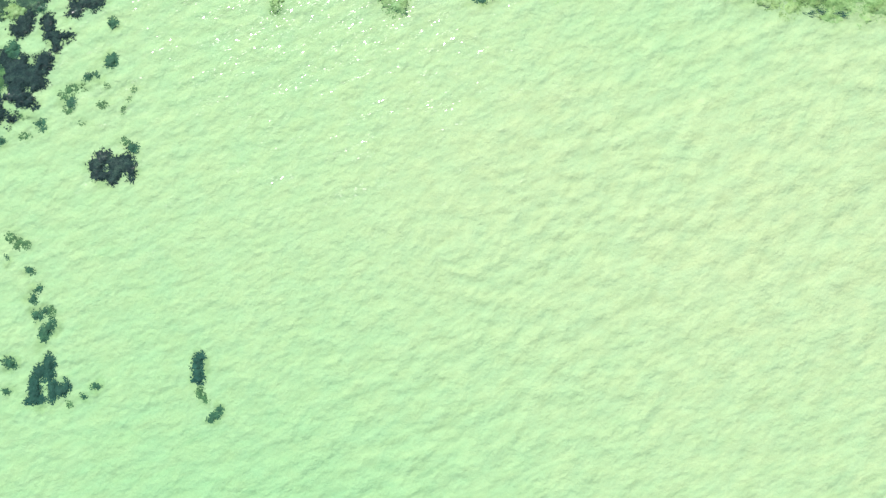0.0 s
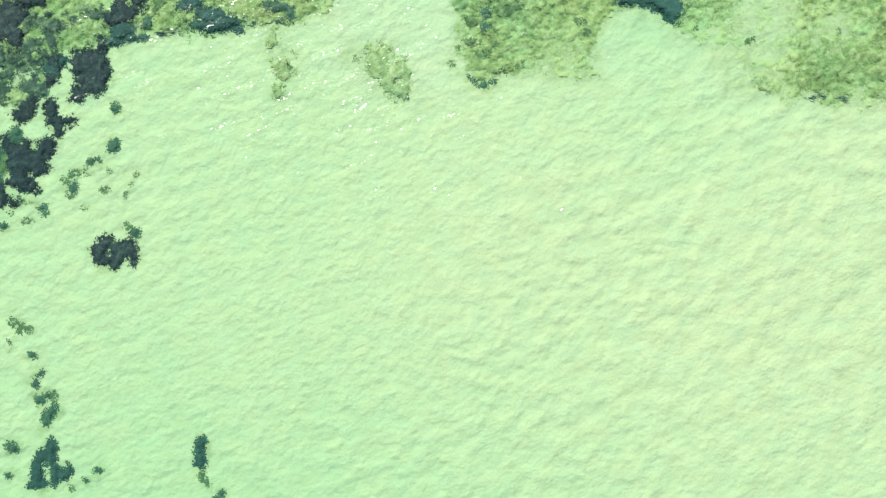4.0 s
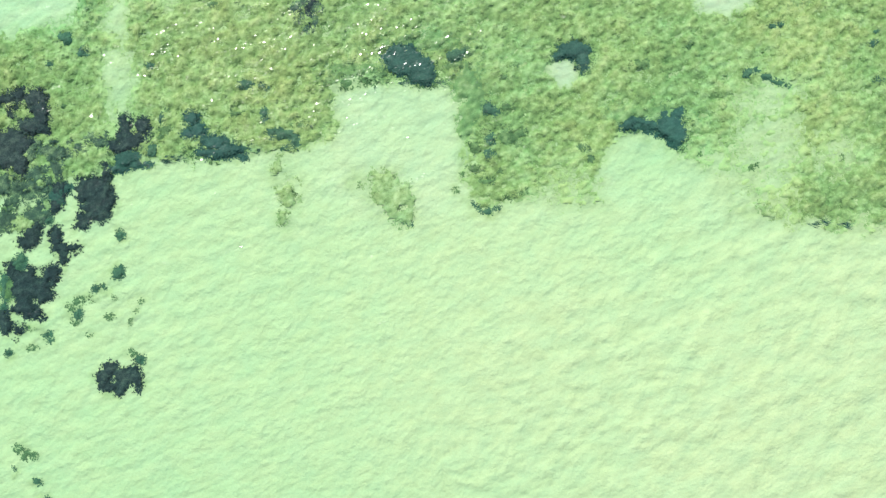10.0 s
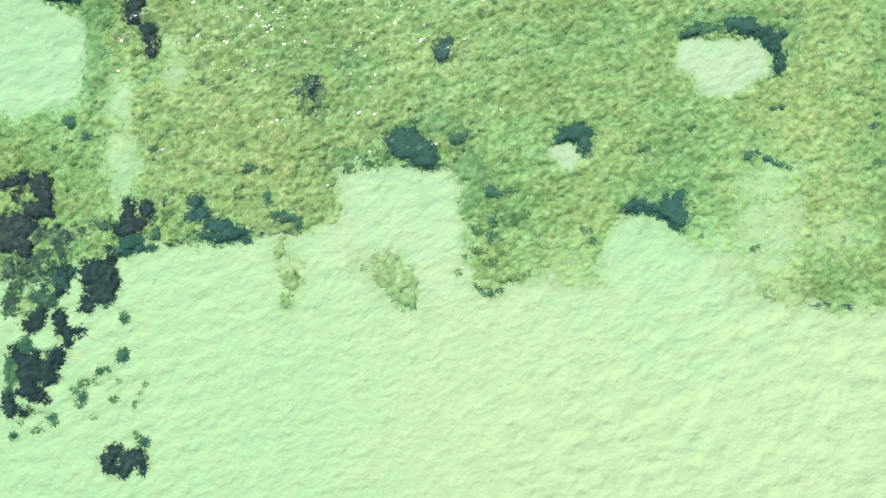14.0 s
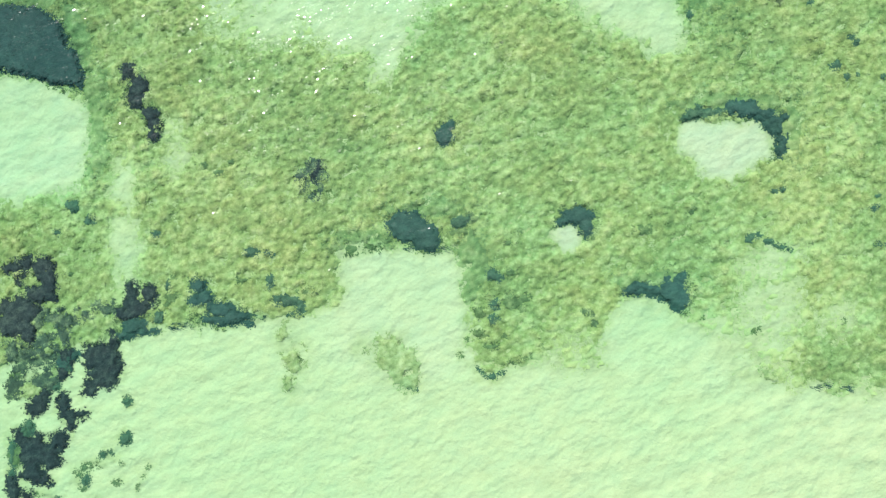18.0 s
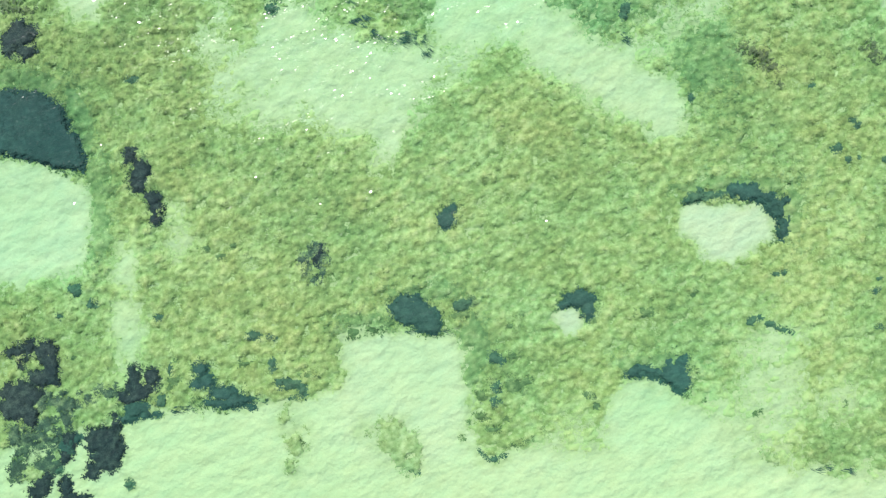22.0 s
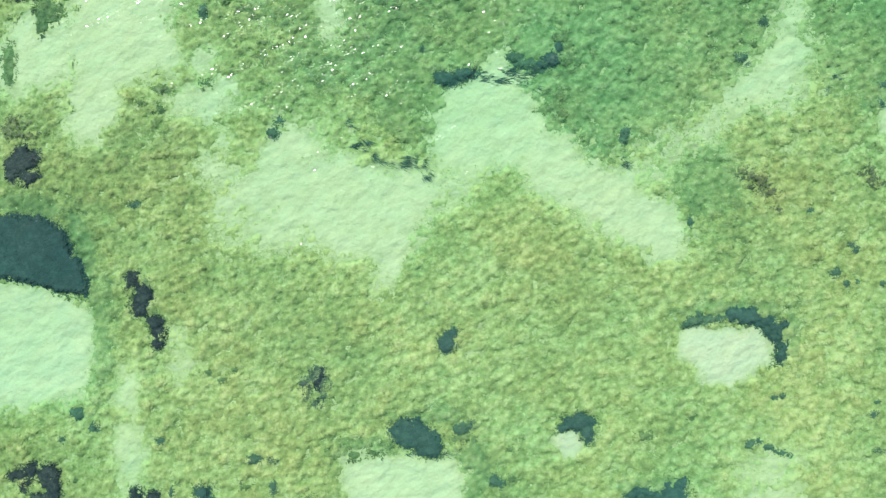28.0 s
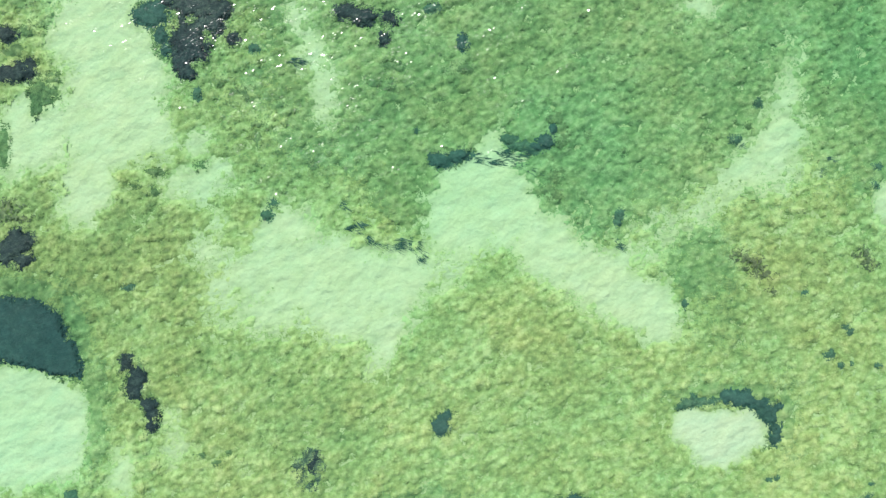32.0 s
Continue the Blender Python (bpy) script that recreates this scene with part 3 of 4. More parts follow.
CLUMPS.append(("streak", [(32.8, 20.6, 1.10, 0.20, 0), (34.3, 20.7, 1.00, 0.15, 0), (35.6, 20.6, 0.70, 0.20, 0)], []))
CLUMPS.append(("mottled", [(-12.7, 38.9, 0.60, 0.94, 0), (-11.5, 39.6, 0.50, 1.19, 0), (-12.0, 38.0, 0.40, 0.25, 0), (-11.9, 40.6, 0.45, 0.35, 0)], [(-12.1, 39.2, 0.30, 0.40, 0)]))
CLUMPS.append(("black", [(-11.5, 39.6, 0.42, 0.85, 0), (-11.3, 40.2, 0.30, 0.50, 0)], []))
CLUMPS.append(("green", [(-20.0, 39.8, 0.64, 0.35, 0)], []))
CLUMPS.append(("green", [(-21.5, 40.4, 0.45, 0.30, 0)], []))
CLUMPS.append(("green", [(-19.0, 40.6, 0.40, 0.25, 0)], []))
CLUMPS.append(("dark", [(-0.1, 43.1, 0.70, 0.85, 0), (0.3, 43.8, 0.35, 0.45, 0)], []))
CLUMPS.append(("dark", [(36.0, 51.6, 0.40, 0.30, 0)], []))
CLUMPS.append(("black", [(-37.5, 59.1, 1.00, 1.10, 0), (-38.3, 58.5, 0.70, 0.80, 0), (-37.0, 57.7, 0.70, 0.70, 0), (-36.7, 59.5, 0.60, 0.60, 0)], []))
CLUMPS.append(("brown", [(-38.5, 62.0, 1.00, 1.00, 0), (-37.2, 61.7, 0.80, 0.70, 0)], []))
CLUMPS.append(("black", [(-37.1, 74.4, 1.00, 0.75, 0), (-38.4, 74.1, 1.00, 0.70, 0), (-36.5, 74.9, 0.60, 0.50, 0)], []))
CLUMPS.append(("black", [(-38.6, 77.6, 0.90, 0.65, 0)], []))
CLUMPS.append(("green", [(-35.5, 72.4, 1.10, 1.20, 0), (-35.9, 71.3, 0.7, 0.9, 0), (-34.6, 73.6, 0.60, 0.70, 0), (-34.5, 72.4, 0.5, 0.6, 0)], []))
CLUMPS.append(("green", [(-36.4, 78.1, 1.00, 0.70, 0), (-37.9, 76.1, 1.00, 0.60, 0)], []))
CLUMPS.append(("green", [(-39.0, 67.6, 0.60, 2.00, 0)], []))
CLUMPS.append(("black", [(-22.2, 77.5, 1.80, 1.40, 0), (-21.9, 76.0, 1.20, 0.80, 0), (-23.2, 75.4, 0.75, 1.00, 0), (-22.9, 74.4, 0.65, 0.5, 0), (-21.0, 78.2, 1.4, 1.2, 0), (-22.4, 80.2, 2.4, 1.7, 0), (-20.2, 79.8, 1.2, 0.9, 0)], [(-23.9, 79.3, 0.5, 0.8, 20), (-20.7, 77.5, 0.5, 0.4, 0), (-22.3, 78.9, 0.4, 0.25, 10)]))
CLUMPS.append(("dark", [(-25.9, 79.4, 1.7, 1.1, 0), (-24.9, 77.6, 0.5, 1.0, 0), (-24.6, 76.2, 0.3, 0.5, 0)], []))
CLUMPS.append(("black", [(-18.7, 77.3, 0.55, 0.60, 0)], []))
CLUMPS.append(("dark", [(-21.8, 72.4, 0.45, 0.60, 0)], []))
CLUMPS.append(("green", [(-17.4, 72.6, 0.60, 0.65, 0), (-18.2, 72.6, 0.40, 0.30, 0)], []))
CLUMPS.append(("streak", [(-13.4, 75.3, 0.85, 0.30, -10)], []))
CLUMPS.append(("black", [(-7.4, 79.4, 1.21, 0.70, 0), (-4.9, 79.2, 0.80, 0.50, 0), (-8.7, 79.6, 1.00, 0.70, 0)], []))
CLUMPS.append(("black", [(-5.2, 77.4, 0.45, 0.70, 0), (-4.9, 77.9, 0.35, 0.40, 0)], []))
CLUMPS.append(("dark", [(1.7, 77.1, 0.55, 0.76, 0)], []))
CLUMPS.append(("dark", [(-2.5, 69.2, 0.30, 0.20, 0)], []))
CLUMPS.append(("dark", [(-0.9, 80.1, 0.70, 0.45, 0)], []))
CLUMPS.append(("dark", [(-16.9, 76.3, 0.40, 0.45, 0)], []))
CLUMPS.append(("green", [(-2.8, 73.2, 1.11, 0.35, 0)], []))
CLUMPS.append(("green", [(-4.7, 73.2, 0.50, 0.45, 0)], []))
CLUMPS.append(("green", [(1.6, 74.7, 1.31, 0.45, 0)], []))
CLUMPS.append(("green", [(-16.4, 68.4, 0.35, 0.70, 0)], []))
CLUMPS.append(("green", [(-6.2, 73.4, 0.40, 0.50, 0)], []))
CLUMPS.append(("green", [(-11.4, 66.1, 0.70, 0.40, 0)], []))
CLUMPS.append(("green", [(-16.4, 69.9, 0.80, 0.40, 0)], []))
CLUMPS.append(("green", [(-14.4, 71.4, 1.00, 0.25, 0)], []))
CLUMPS.append(("green", [(-4.4, 74.9, 1.31, 0.40, 0)], []))
CLUMPS.append(("green", [(-0.4, 71.9, 0.70, 0.30, 0)], []))
CLUMPS.append(("green", [(-25.7, 63.8, 0.70, 0.50, 0)], []))
CLUMPS.append(("green", [(-27.2, 64.3, 0.70, 0.35, 0)], []))
CLUMPS.append(("green", [(-25.4, 65.6, 1.10, 0.40, 0)], []))
CLUMPS.append(("green", [(-21.7, 66.1, 0.70, 0.40, 0)], []))
CLUMPS.append(("dark", [(-0.2, 66.6, 1.0, 0.62, 0), (1.4, 66.9, 1.3, 0.42, 8)], []))
CLUMPS.append(("streak", [(3.1, 66.6, 0.91, 0.40, 0), (2.4, 66.9, 0.60, 0.30, 0), (4.2, 66.4, 0.71, 0.20, 0)], []))
CLUMPS.append(("dark", [(5.8, 68.5, 0.76, 0.5, 0), (7.2, 67.7, 1.6, 0.45, -10)], []))
CLUMPS.append(("dark", [(9.1, 68.3, 0.8, 0.7, 0), (9.7, 69.2, 0.35, 0.61, 0), (8.3, 67.7, 0.60, 0.35, 0)], []))
CLUMPS.append(("streak", [(5.2, 67.5, 0.91, 0.35, 0), (7.4, 67.3, 1.31, 0.40, 0), (6.4, 66.9, 1.21, 0.30, 0)], []))
CLUMPS.append(("streak", [(6.8, 66.1, 1.21, 0.20, -12), (7.9, 65.8, 0.61, 0.15, -15), (5.7, 66.5, 0.81, 0.15, 0)], []))
CLUMPS.append(("green", [(10.7, 68.9, 0.61, 1.21, 0), (10.0, 70.4, 0.71, 0.61, 0), (13.2, 68.9, 0.30, 0.40, 0), (16.2, 67.3, 0.45, 0.25, 0), (10.0, 65.1, 0.71, 0.61, 0), (8.7, 63.9, 0.91, 0.45, 0), (10.0, 63.4, 0.71, 0.50, 0)], []))
CLUMPS.append(("dark", [(15.8, 61.6, 0.45, 0.66, 0), (15.6, 61.0, 0.35, 0.35, 0)], []))
CLUMPS.append(("streak", [(15.4, 59.5, 0.61, 0.15, -20), (15.7, 59.0, 0.25, 0.35, 0)], []))
CLUMPS.append(("dark", [(26.2, 68.4, 0.66, 0.40, 0)], []))
CLUMPS.append(("streak", [(26.5, 67.7, 0.56, 0.15, 25)], []))
CLUMPS.append(("dark", [(28.2, 71.6, 0.40, 0.51, 0)], []))
CLUMPS.append(("green", [(27.3, 69.7, 0.46, 0.46, 0), (23.8, 67.7, 0.46, 0.61, 0), (34.3, 72.9, 0.61, 0.30, 0)], []))
CLUMPS.append(("streak", [(34.3, 66.6, 0.76, 0.20, 0), (33.9, 65.7, 0.35, 0.51, 0)], []))
CLUMPS.append(("dark", [(38.9, 66.0, 0.46, 0.35, 0)], []))
CLUMPS.append(("dark", [(38.6, 64.3, 0.46, 0.41, 0)], []))
CLUMPS.append(("streak", [(-9.2, 62.8, 0.45, 0.35, -30), (-8.6, 62.3, 0.40, 0.25, -50)], []))
CLUMPS.append(("streak", [(-8.4, 60.4, 0.80, 0.25, 0), (-7.8, 61.0, 0.60, 0.30, -30), (-6.7, 59.9, 0.60, 0.15, -45)], []))
CLUMPS.append(("streak", [(-6.2, 59.3, 0.80, 0.15, -25), (-4.9, 58.9, 0.91, 0.25, -12), (-3.4, 59.2, 1.11, 0.50, -8), (-2.6, 58.6, 1.01, 0.35, -28), (-2.1, 58.1, 0.45, 0.35, -40)], []))
CLUMPS.append(("dark", [(-15.7, 61.6, 0.60, 0.45, 0), (-15.1, 62.6, 0.50, 0.30, 25)], []))
CLUMPS.append(("dark", [(36.3, 51.3, 0.35, 0.30, 0)], []))
CLUMPS.append(("dark", [(34.6, 49.1, 0.46, 0.46, 0)], []))
CLUMPS.append(("dark", [(32.2, 54.6, 0.30, 0.25, 0)], []))
CLUMPS.append(("dark", [(36.5, 48.3, 0.20, 0.20, 0)], []))
CLUMPS.append(("dark", [(38.9, 48.3, 0.25, 0.20, 0)], []))
CLUMPS.append(("dark", [(21.5, 53.7, 0.25, 0.46, 0)], []))
CLUMPS.append(("brown", [(27.4, 57.2, 1.01, 0.81, 0), (28.4, 56.4, 1.32, 0.51, 0), (26.4, 57.9, 0.61, 0.51, 0), (29.2, 54.9, 0.51, 0.30, 0)], []))
CLUMPS.append(("brown", [(37.6, 57.9, 0.81, 0.91, 0), (38.3, 57.1, 0.61, 0.51, 0)], []))
CLUMPS.append(("green", [(-38.0, 21.9, 0.69, 0.45, 0)], []))
CLUMPS.append(("green", [(-37.5, 20.3, 0.40, 0.40, 0)], []))
CLUMPS.append(("green", [(-35.6, 21.5, 0.64, 0.40, 0)], []))
CLUMPS.append(("green", [(-33.7, 22.4, 0.50, 0.40, 0)], []))
CLUMPS.append(("green", [(-31.1, 13.9, 0.45, 0.30, 0)], []))
CLUMPS.append(("green", [(-30.4, 25.3, 0.40, 0.30, 0)], []))
CLUMPS.append(("green", [(-38.4, 20.1, 0.50, 0.30, 0)], []))
CLUMPS.append(("green", [(-36.1, 11.4, 0.60, 0.25, 0)], []))
CLUMPS.append(("mottled", [(-35.8, 23.6, 1.09, 0.74, 0), (-35.0, 24.6, 0.79, 0.55, 0), (-35.1, 22.6, 0.64, 0.45, 0)], []))
CLUMPS.append(("mottled", [(-37.5, 23.1, 0.74, 1.09, 0), (-38.4, 23.9, 0.59, 0.55, 0)], []))
CLUMPS.append(("dark", [(-38.4, 14.9, 0.40, 1.39, 0), (-38.5, 13.2, 0.30, 0.60, 0)], []))
CLUMPS.append(("dark", [(-37.4, 17.1, 0.50, 0.45, 0), (-36.9, 17.5, 0.40, 0.30, 0)], []))
CLUMPS.append(("thin", [(-26.3, 13.8, 0.15, 0.15, 0)], []))


def sand_height(x, y):
    """Broad banks and hollows, with low ripples on them."""
    u = x * math.cos(radians(27)) + y * math.sin(radians(27))
    v = y * math.cos(radians(27)) - x * math.sin(radians(27))
    w = v + 0.6 * fractal(x, y, 0.35, 3)
    near = np.exp(-np.maximum(0, np.hypot(x, y - 30) - 90) / 20)
    z = 0.045 * fractal(u * 0.6, w, 0.75, 21, 2) + 0.08 * fractal(x, y, 0.07, 8, 2)
    for cx, cy, size, rise in RELIEF:
        z = z + rise * np.exp(-((x - cx) ** 2 + (y - cy) ** 2) / size ** 2)
    return near * z



def growth_of(x, y):
    """How thickly seagrass grows: 0 on bare sand, 1 in the meadow."""
    fx, fy = frayed(x, y, 0.9, 40)
    wide = 0.6 + 1.1 * smooth(5, 10, fx)
    thick = smooth(-1, 1, (fy - np.interp(fx, RIM_X, RIM_Y)) / wide)
    for soft, bare, shape in OPENINGS:
        thick = thick * (1 - bare * smooth(-soft, soft, lobes(shape, fx, fy)))
    far = np.minimum(56 - np.abs(x), 102 - y) + 5 * fractal(x, y, 0.08, 31, 3)
    return thick * smooth(-2, 3, far)


cover = baked(growth_of, -76, 76, -46, 126, 0.2)


def turf_cover(x, y):
    """Thin turf on the sand along the rims and between the tufts."""
    fx, fy = frayed(x, y, 0.8, 47)
    thin = 0.95 * np.clip(cover(x, y) ** 0.78 * 1.1 + 0.12 * fractal(x, y, 0.9, 68, 2) * (cover(x, y) > 0.01), 0, 1)
    thin = np.maximum(thin, 0.20 * smooth(38, 52, y) * (1 + 0.9 * fractal(x, y, 0.6, 69, 3)))
    for shape in PATCHES:
        thin = np.maximum(thin, 0.55 * smooth(-0.9, 0.5, lobes(shape, fx, fy)))
    thin = thin * (0.75 + 0.5 * fractal(x, y, 1.1, 66, 2))
    for kind, shape, holes in CLUMPS:
        cx, cy, reach = shape[0][0], shape[0][1], 2 + max(np.hypot(q[0] - shape[0][0], q[1] - shape[0][1]) + max(q[2], q[3]) for q in shape)
        near = np.nonzero((np.abs(x - cx) < reach) & (np.abs(y - cy) < reach))[0]
        if kind != "streak" and len(near):
            edge = lobes(shape, fx[near], fy[near])
            if holes:
                edge = np.minimum(edge, -lobes(holes, fx[near], fy[near]))
            thin[near] = np.maximum(thin[near], (0.35 if kind == "thin" else 0.6) * smooth(-0.55, 0.15, edge))
    return thin


def bed_depth(shape, x, y):
    """Inside a greener bed, in metres, with a ragged border."""
    return lobes(shape, x, y) + (2.2 if len(shape) > 1 else 0.7) * fractal(x, y, 0.3 if len(shape) > 1 else 0.7, 77, 4)


def mesh_from(name, verts, faces, smooth_shade=True):
    """A mesh from arrays of vertices and of faces that all have the same number of corners."""
    me = bpy.data.meshes.new(name)
    n = faces.shape[1]
    me.vertices.add(len(verts))
    me.vertices.foreach_set("co", verts.astype(np.float32).ravel())
    me.loops.add(faces.size)
    me.loops.foreach_set("vertex_index", faces.astype(np.int32).ravel())
    me.polygons.add(len(faces))
    me.polygons.foreach_set("loop_start", np.arange(0, faces.size, n, dtype=np.int32))
    me.polygons.foreach_set("use_smooth", np.full(len(faces), smooth_shade))
    me.update(calc_edges=True)
    return me


def sheet(name, xs, ys, height, keep=None):
    gx, gy = np.meshgrid(xs, ys)
    gz = height(gx, gy)
    w = len(xs)
    i = (np.arange(len(ys) - 1)[:, None] * w + np.arange(w - 1)[None, :]).ravel()
    faces = np.stack([i, i + 1, i + w + 1, i + w], 1)
    verts = np.stack([gx.ravel(), gy.ravel(), gz.ravel()], 1)
    if keep is not None:
        k = keep(gx, gy).ravel()
        faces = faces[k[faces].any(1)]
        used = np.unique(faces)
        back = np.zeros(len(verts), int)
        back[used] = np.arange(len(used))
        verts, faces = verts[used], back[faces]
    return mesh_from(name, verts, faces)


def blades(name, x, y, z, length, width, rng, per_tuft, lean=(25, 75), drift=0.0, heart=None, surface=None, lift=1.0):
    """Tufts of bent strap leaves, each leaf an island of three faces. heart: the place from which they spread;
    surface: the ground on which they lie."""
    n = len(x) * per_tuft
    x, y, z = (np.repeat(a, per_tuft) for a in (x, y, z))
    length = np.repeat(length, per_tuft) * rng.uniform(0.6, 1.15, n)
    wide = width * rng.uniform(0.6, 1.3, n)
    x, y = x + rng.normal(0, 0.07, n), y + rng.normal(0, 0.07, n)
    way = rng.uniform(0, 2 * np.pi, n)
    pull = drift if isinstance(drift, tuple) else (0.9 * drift, 0.4 * drift)
    wx, wy = np.cos(way) + pull[0], np.sin(way) + pull[1]
    if heart is not None:
        ox, oy = x - heart[0], y - heart[1]
        far = np.hypot(ox, oy) + 0.05
        wx, wy = wx * 0.6 + ox / far, wy * 0.6 + oy / far
    k = np.hypot(wx, wy) + 1e-6
    wx, wy = wx / k, wy / k
    a = np.radians(rng.uniform(lean[0], lean[1], n))
    b = np.minimum(a + np.radians(rng.uniform(5, 35, n)), np.radians(88))
    mx, mz = 0.5 * length * np.sin(a), 0.5 * length * np.cos(a)
    tx, tz = mx + 0.5 * length * np.sin(b), mz + 0.5 * length * np.cos(b)
    sx, sy = -wy * wide / 2, wx * wide / 2
    zm, zt = z + mz, z + tz
    if surface is not None:
        zm = np.maximum(z, surface(x + wx * mx, y + wy * mx) + 0.025 + rng.uniform(0.0, 0.35 * lift, n) * mz)
        zt = surface(x + wx * tx, y + wy * tx) + 0.02 + rng.uniform(0.0, 0.5 * lift, n) * tz
    pts = np.stack([
        np.stack([x - sx, y - sy, z], 1), np.stack([x + sx, y + sy, z], 1),
        np.stack([x + wx * mx + sx, y + wy * mx + sy, zm], 1), np.stack([x + wx * mx - sx, y + wy * mx - sy, zm], 1),
        np.stack([x + wx * tx, y + wy * tx, zt], 1)], 1).reshape(-1, 3)
    o = np.arange(n)[:, None] * 5
    tris = np.concatenate([o + np.array([[2, 1, 0]]), o + np.array([[3, 2, 0]]), o + np.array([[4, 2, 3]])], 1).reshape(-1, 3)
    return mesh_from(name, pts, tris, False)


def mark_tussocks(me, thin=0.9):
    co = np.zeros(len(me.vertices) * 3, np.float32)
    me.vertices.foreach_get("co", co)
    co = co.reshape(-1, 3)
    x, y = co[:, 0], co[:, 1]
    # cushion height sets the leaf colour, raised where the growth is thin
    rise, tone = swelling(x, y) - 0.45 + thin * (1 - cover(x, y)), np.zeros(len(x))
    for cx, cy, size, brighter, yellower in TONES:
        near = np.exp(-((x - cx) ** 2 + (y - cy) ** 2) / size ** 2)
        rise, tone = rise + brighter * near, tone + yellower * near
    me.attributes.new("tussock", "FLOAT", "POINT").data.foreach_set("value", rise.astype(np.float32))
    me.attributes.new("tone", "FLOAT", "POINT").data.foreach_set("value", tone.astype(np.float32))


def pieces(name, xs, ys, height, keep):
    """The connected pieces of a sheet, each a mesh of its own; crumbs are left out."""
    gx, gy = np.meshgrid(xs, ys)
    k = keep(gx, gy)
    live = k[:-1, :-1] & k[1:, :-1] & k[:-1, 1:] & k[1:, 1:]
    gz, w = height(gx, gy), len(xs)
    seen, found = np.zeros(live.shape, bool), []
    for a, c in zip(*np.nonzero(live)):
        if seen[a, c]:
            continue
        todo, own = [(a, c)], []
        seen[a, c] = True
        while todo:
            r, s = todo.pop()
            own.append(r * w + s)
            for q, t in ((r + 1, s), (r - 1, s), (r, s + 1), (r, s - 1)):
                if 0 <= q < live.shape[0] and 0 <= t < live.shape[1] and live[q, t] and not seen[q, t]:
                    seen[q, t] = True
                    todo.append((q, t))
        if len(own) < 6:
            continue
        i = np.array(own)
        faces = np.stack([i, i + 1, i + w + 1, i + w], 1)
        used, back = np.unique(faces, return_inverse=True)
        verts = np.stack([gx.ravel()[used], gy.ravel()[used], gz.ravel()[used]], 1)
        found.append(mesh_from(name, verts, back.reshape(-1, 4)))
    return found


def part(name, me, material, parent, label=""):
    me.materials.append(material)
    ob = new(name, me)
    ob.parent = parent
    if label:
        tagged(ob, label)
    return ob


# ---- sea floor ----
def spread(lo, hi, step, far):
    inner = np.arange(lo, hi + step / 2, step)
    grow = step * 1.12 ** np.arange(1, 80)
    grow = np.cumsum(grow)
    grow = grow[grow < far]
    return np.concatenate([lo - grow[::-1], inner, hi + grow])


ground_mesh = sheet("ground", spread(-46, 46, 0.25, 1500), spread(-28, 90, 0.25, 1500), sand_height)
ground_mesh.materials.append(SAND)
place = np.zeros(len(ground_mesh.vertices) * 3, np.float32)
ground_mesh.vertices.foreach_get("co", place)
place = place.reshape(-1, 3)
close = (np.abs(place[:, 0]) < 75) & (np.abs(place[:, 1] - 40) < 85)
turf = np.zeros(len(place), np.float32)
turf[close] = np.clip(turf_cover(place[close, 0], place[close, 1]), 0, 1)
pale = np.zeros(len(place), np.float32)
for k, (soft, bare, shape) in enumerate(OPENINGS):
    pale[close] = np.maximum(pale[close], ((0.6, 1.0, 0.35, 0.1, 1.0)[k] if k < 5 else 0.15 if k < 9 else 0.45) * smooth(-2, 1.5, lobes(shape, place[close, 0], place[close, 1])))
ground_mesh.attributes.new("pale", "FLOAT", "POINT").data.foreach_set("value", pale)
ground_mesh.attributes.new("turf", "FLOAT", "POINT").data.foreach_set("value", turf)
tagged(new("ground", ground_mesh), "pale rippled sand of the shallow sea floor", "sea floor", kind="structure")

# ---- the meadow ----
rng = np.random.default_rng(7)


def mat_shape(x, y):
    z = sand_height(x, y) - 0.12 + 0.24 * smooth(0.35, 1.0, cover(x, y) + 0.2 * fractal(x, y, 1.3, 60, 2))
    return z + 0.08 * fractal(x * 0.9 + y * 0.3, y * 1.1 - x * 0.4, 0.7, 70, 2) + (0.72 + 0.22 * fractal(x, y, 0.3, 71, 2)) * (swelling(x, y) - 0.5)


mat_table = baked(mat_shape, -62, 62, 17, 108, 0.1)


def mat_height(x, y):
    return np.where(y > 17.2, mat_table(x, y), sand_height(x, y) - 0.12)


AREA = (-62, 62, 17, 108)
count = int((AREA[1] - AREA[0]) * (AREA[3] - AREA[2]) * 16)
tx, ty = rng.uniform(AREA[0], AREA[1], count), rng.uniform(AREA[2], AREA[3], count)
close = (np.abs(tx) < 44) & (ty < 85)
alive = rng.uniform(0, 1, count) < np.where(close, 1.0, 0.45) * smooth(0.12, 0.85, cover(tx, ty))
tx, ty = tx[alive], ty[alive]
BEDS = [("deep green seagrass meadow in the deeper water", NORTH_BED)] + [("green seagrass fringe along the rim of a sand opening", [f]) for f in FRINGES]
owner = np.zeros(len(tx), int)
for k, (label, shape) in enumerate(BEDS, 1):
    owner[(owner == 0) & (bed_depth(shape, tx, ty) + rng.normal(0, 1.3 if k == 1 else 0.5, len(tx)) > 0)] = k


def any_bed(x, y):
    best = bed_depth(BEDS[0][1], x, y)
    for label, shape in BEDS[1:]:
        best = np.maximum(best, bed_depth(shape, x, y))
    return best


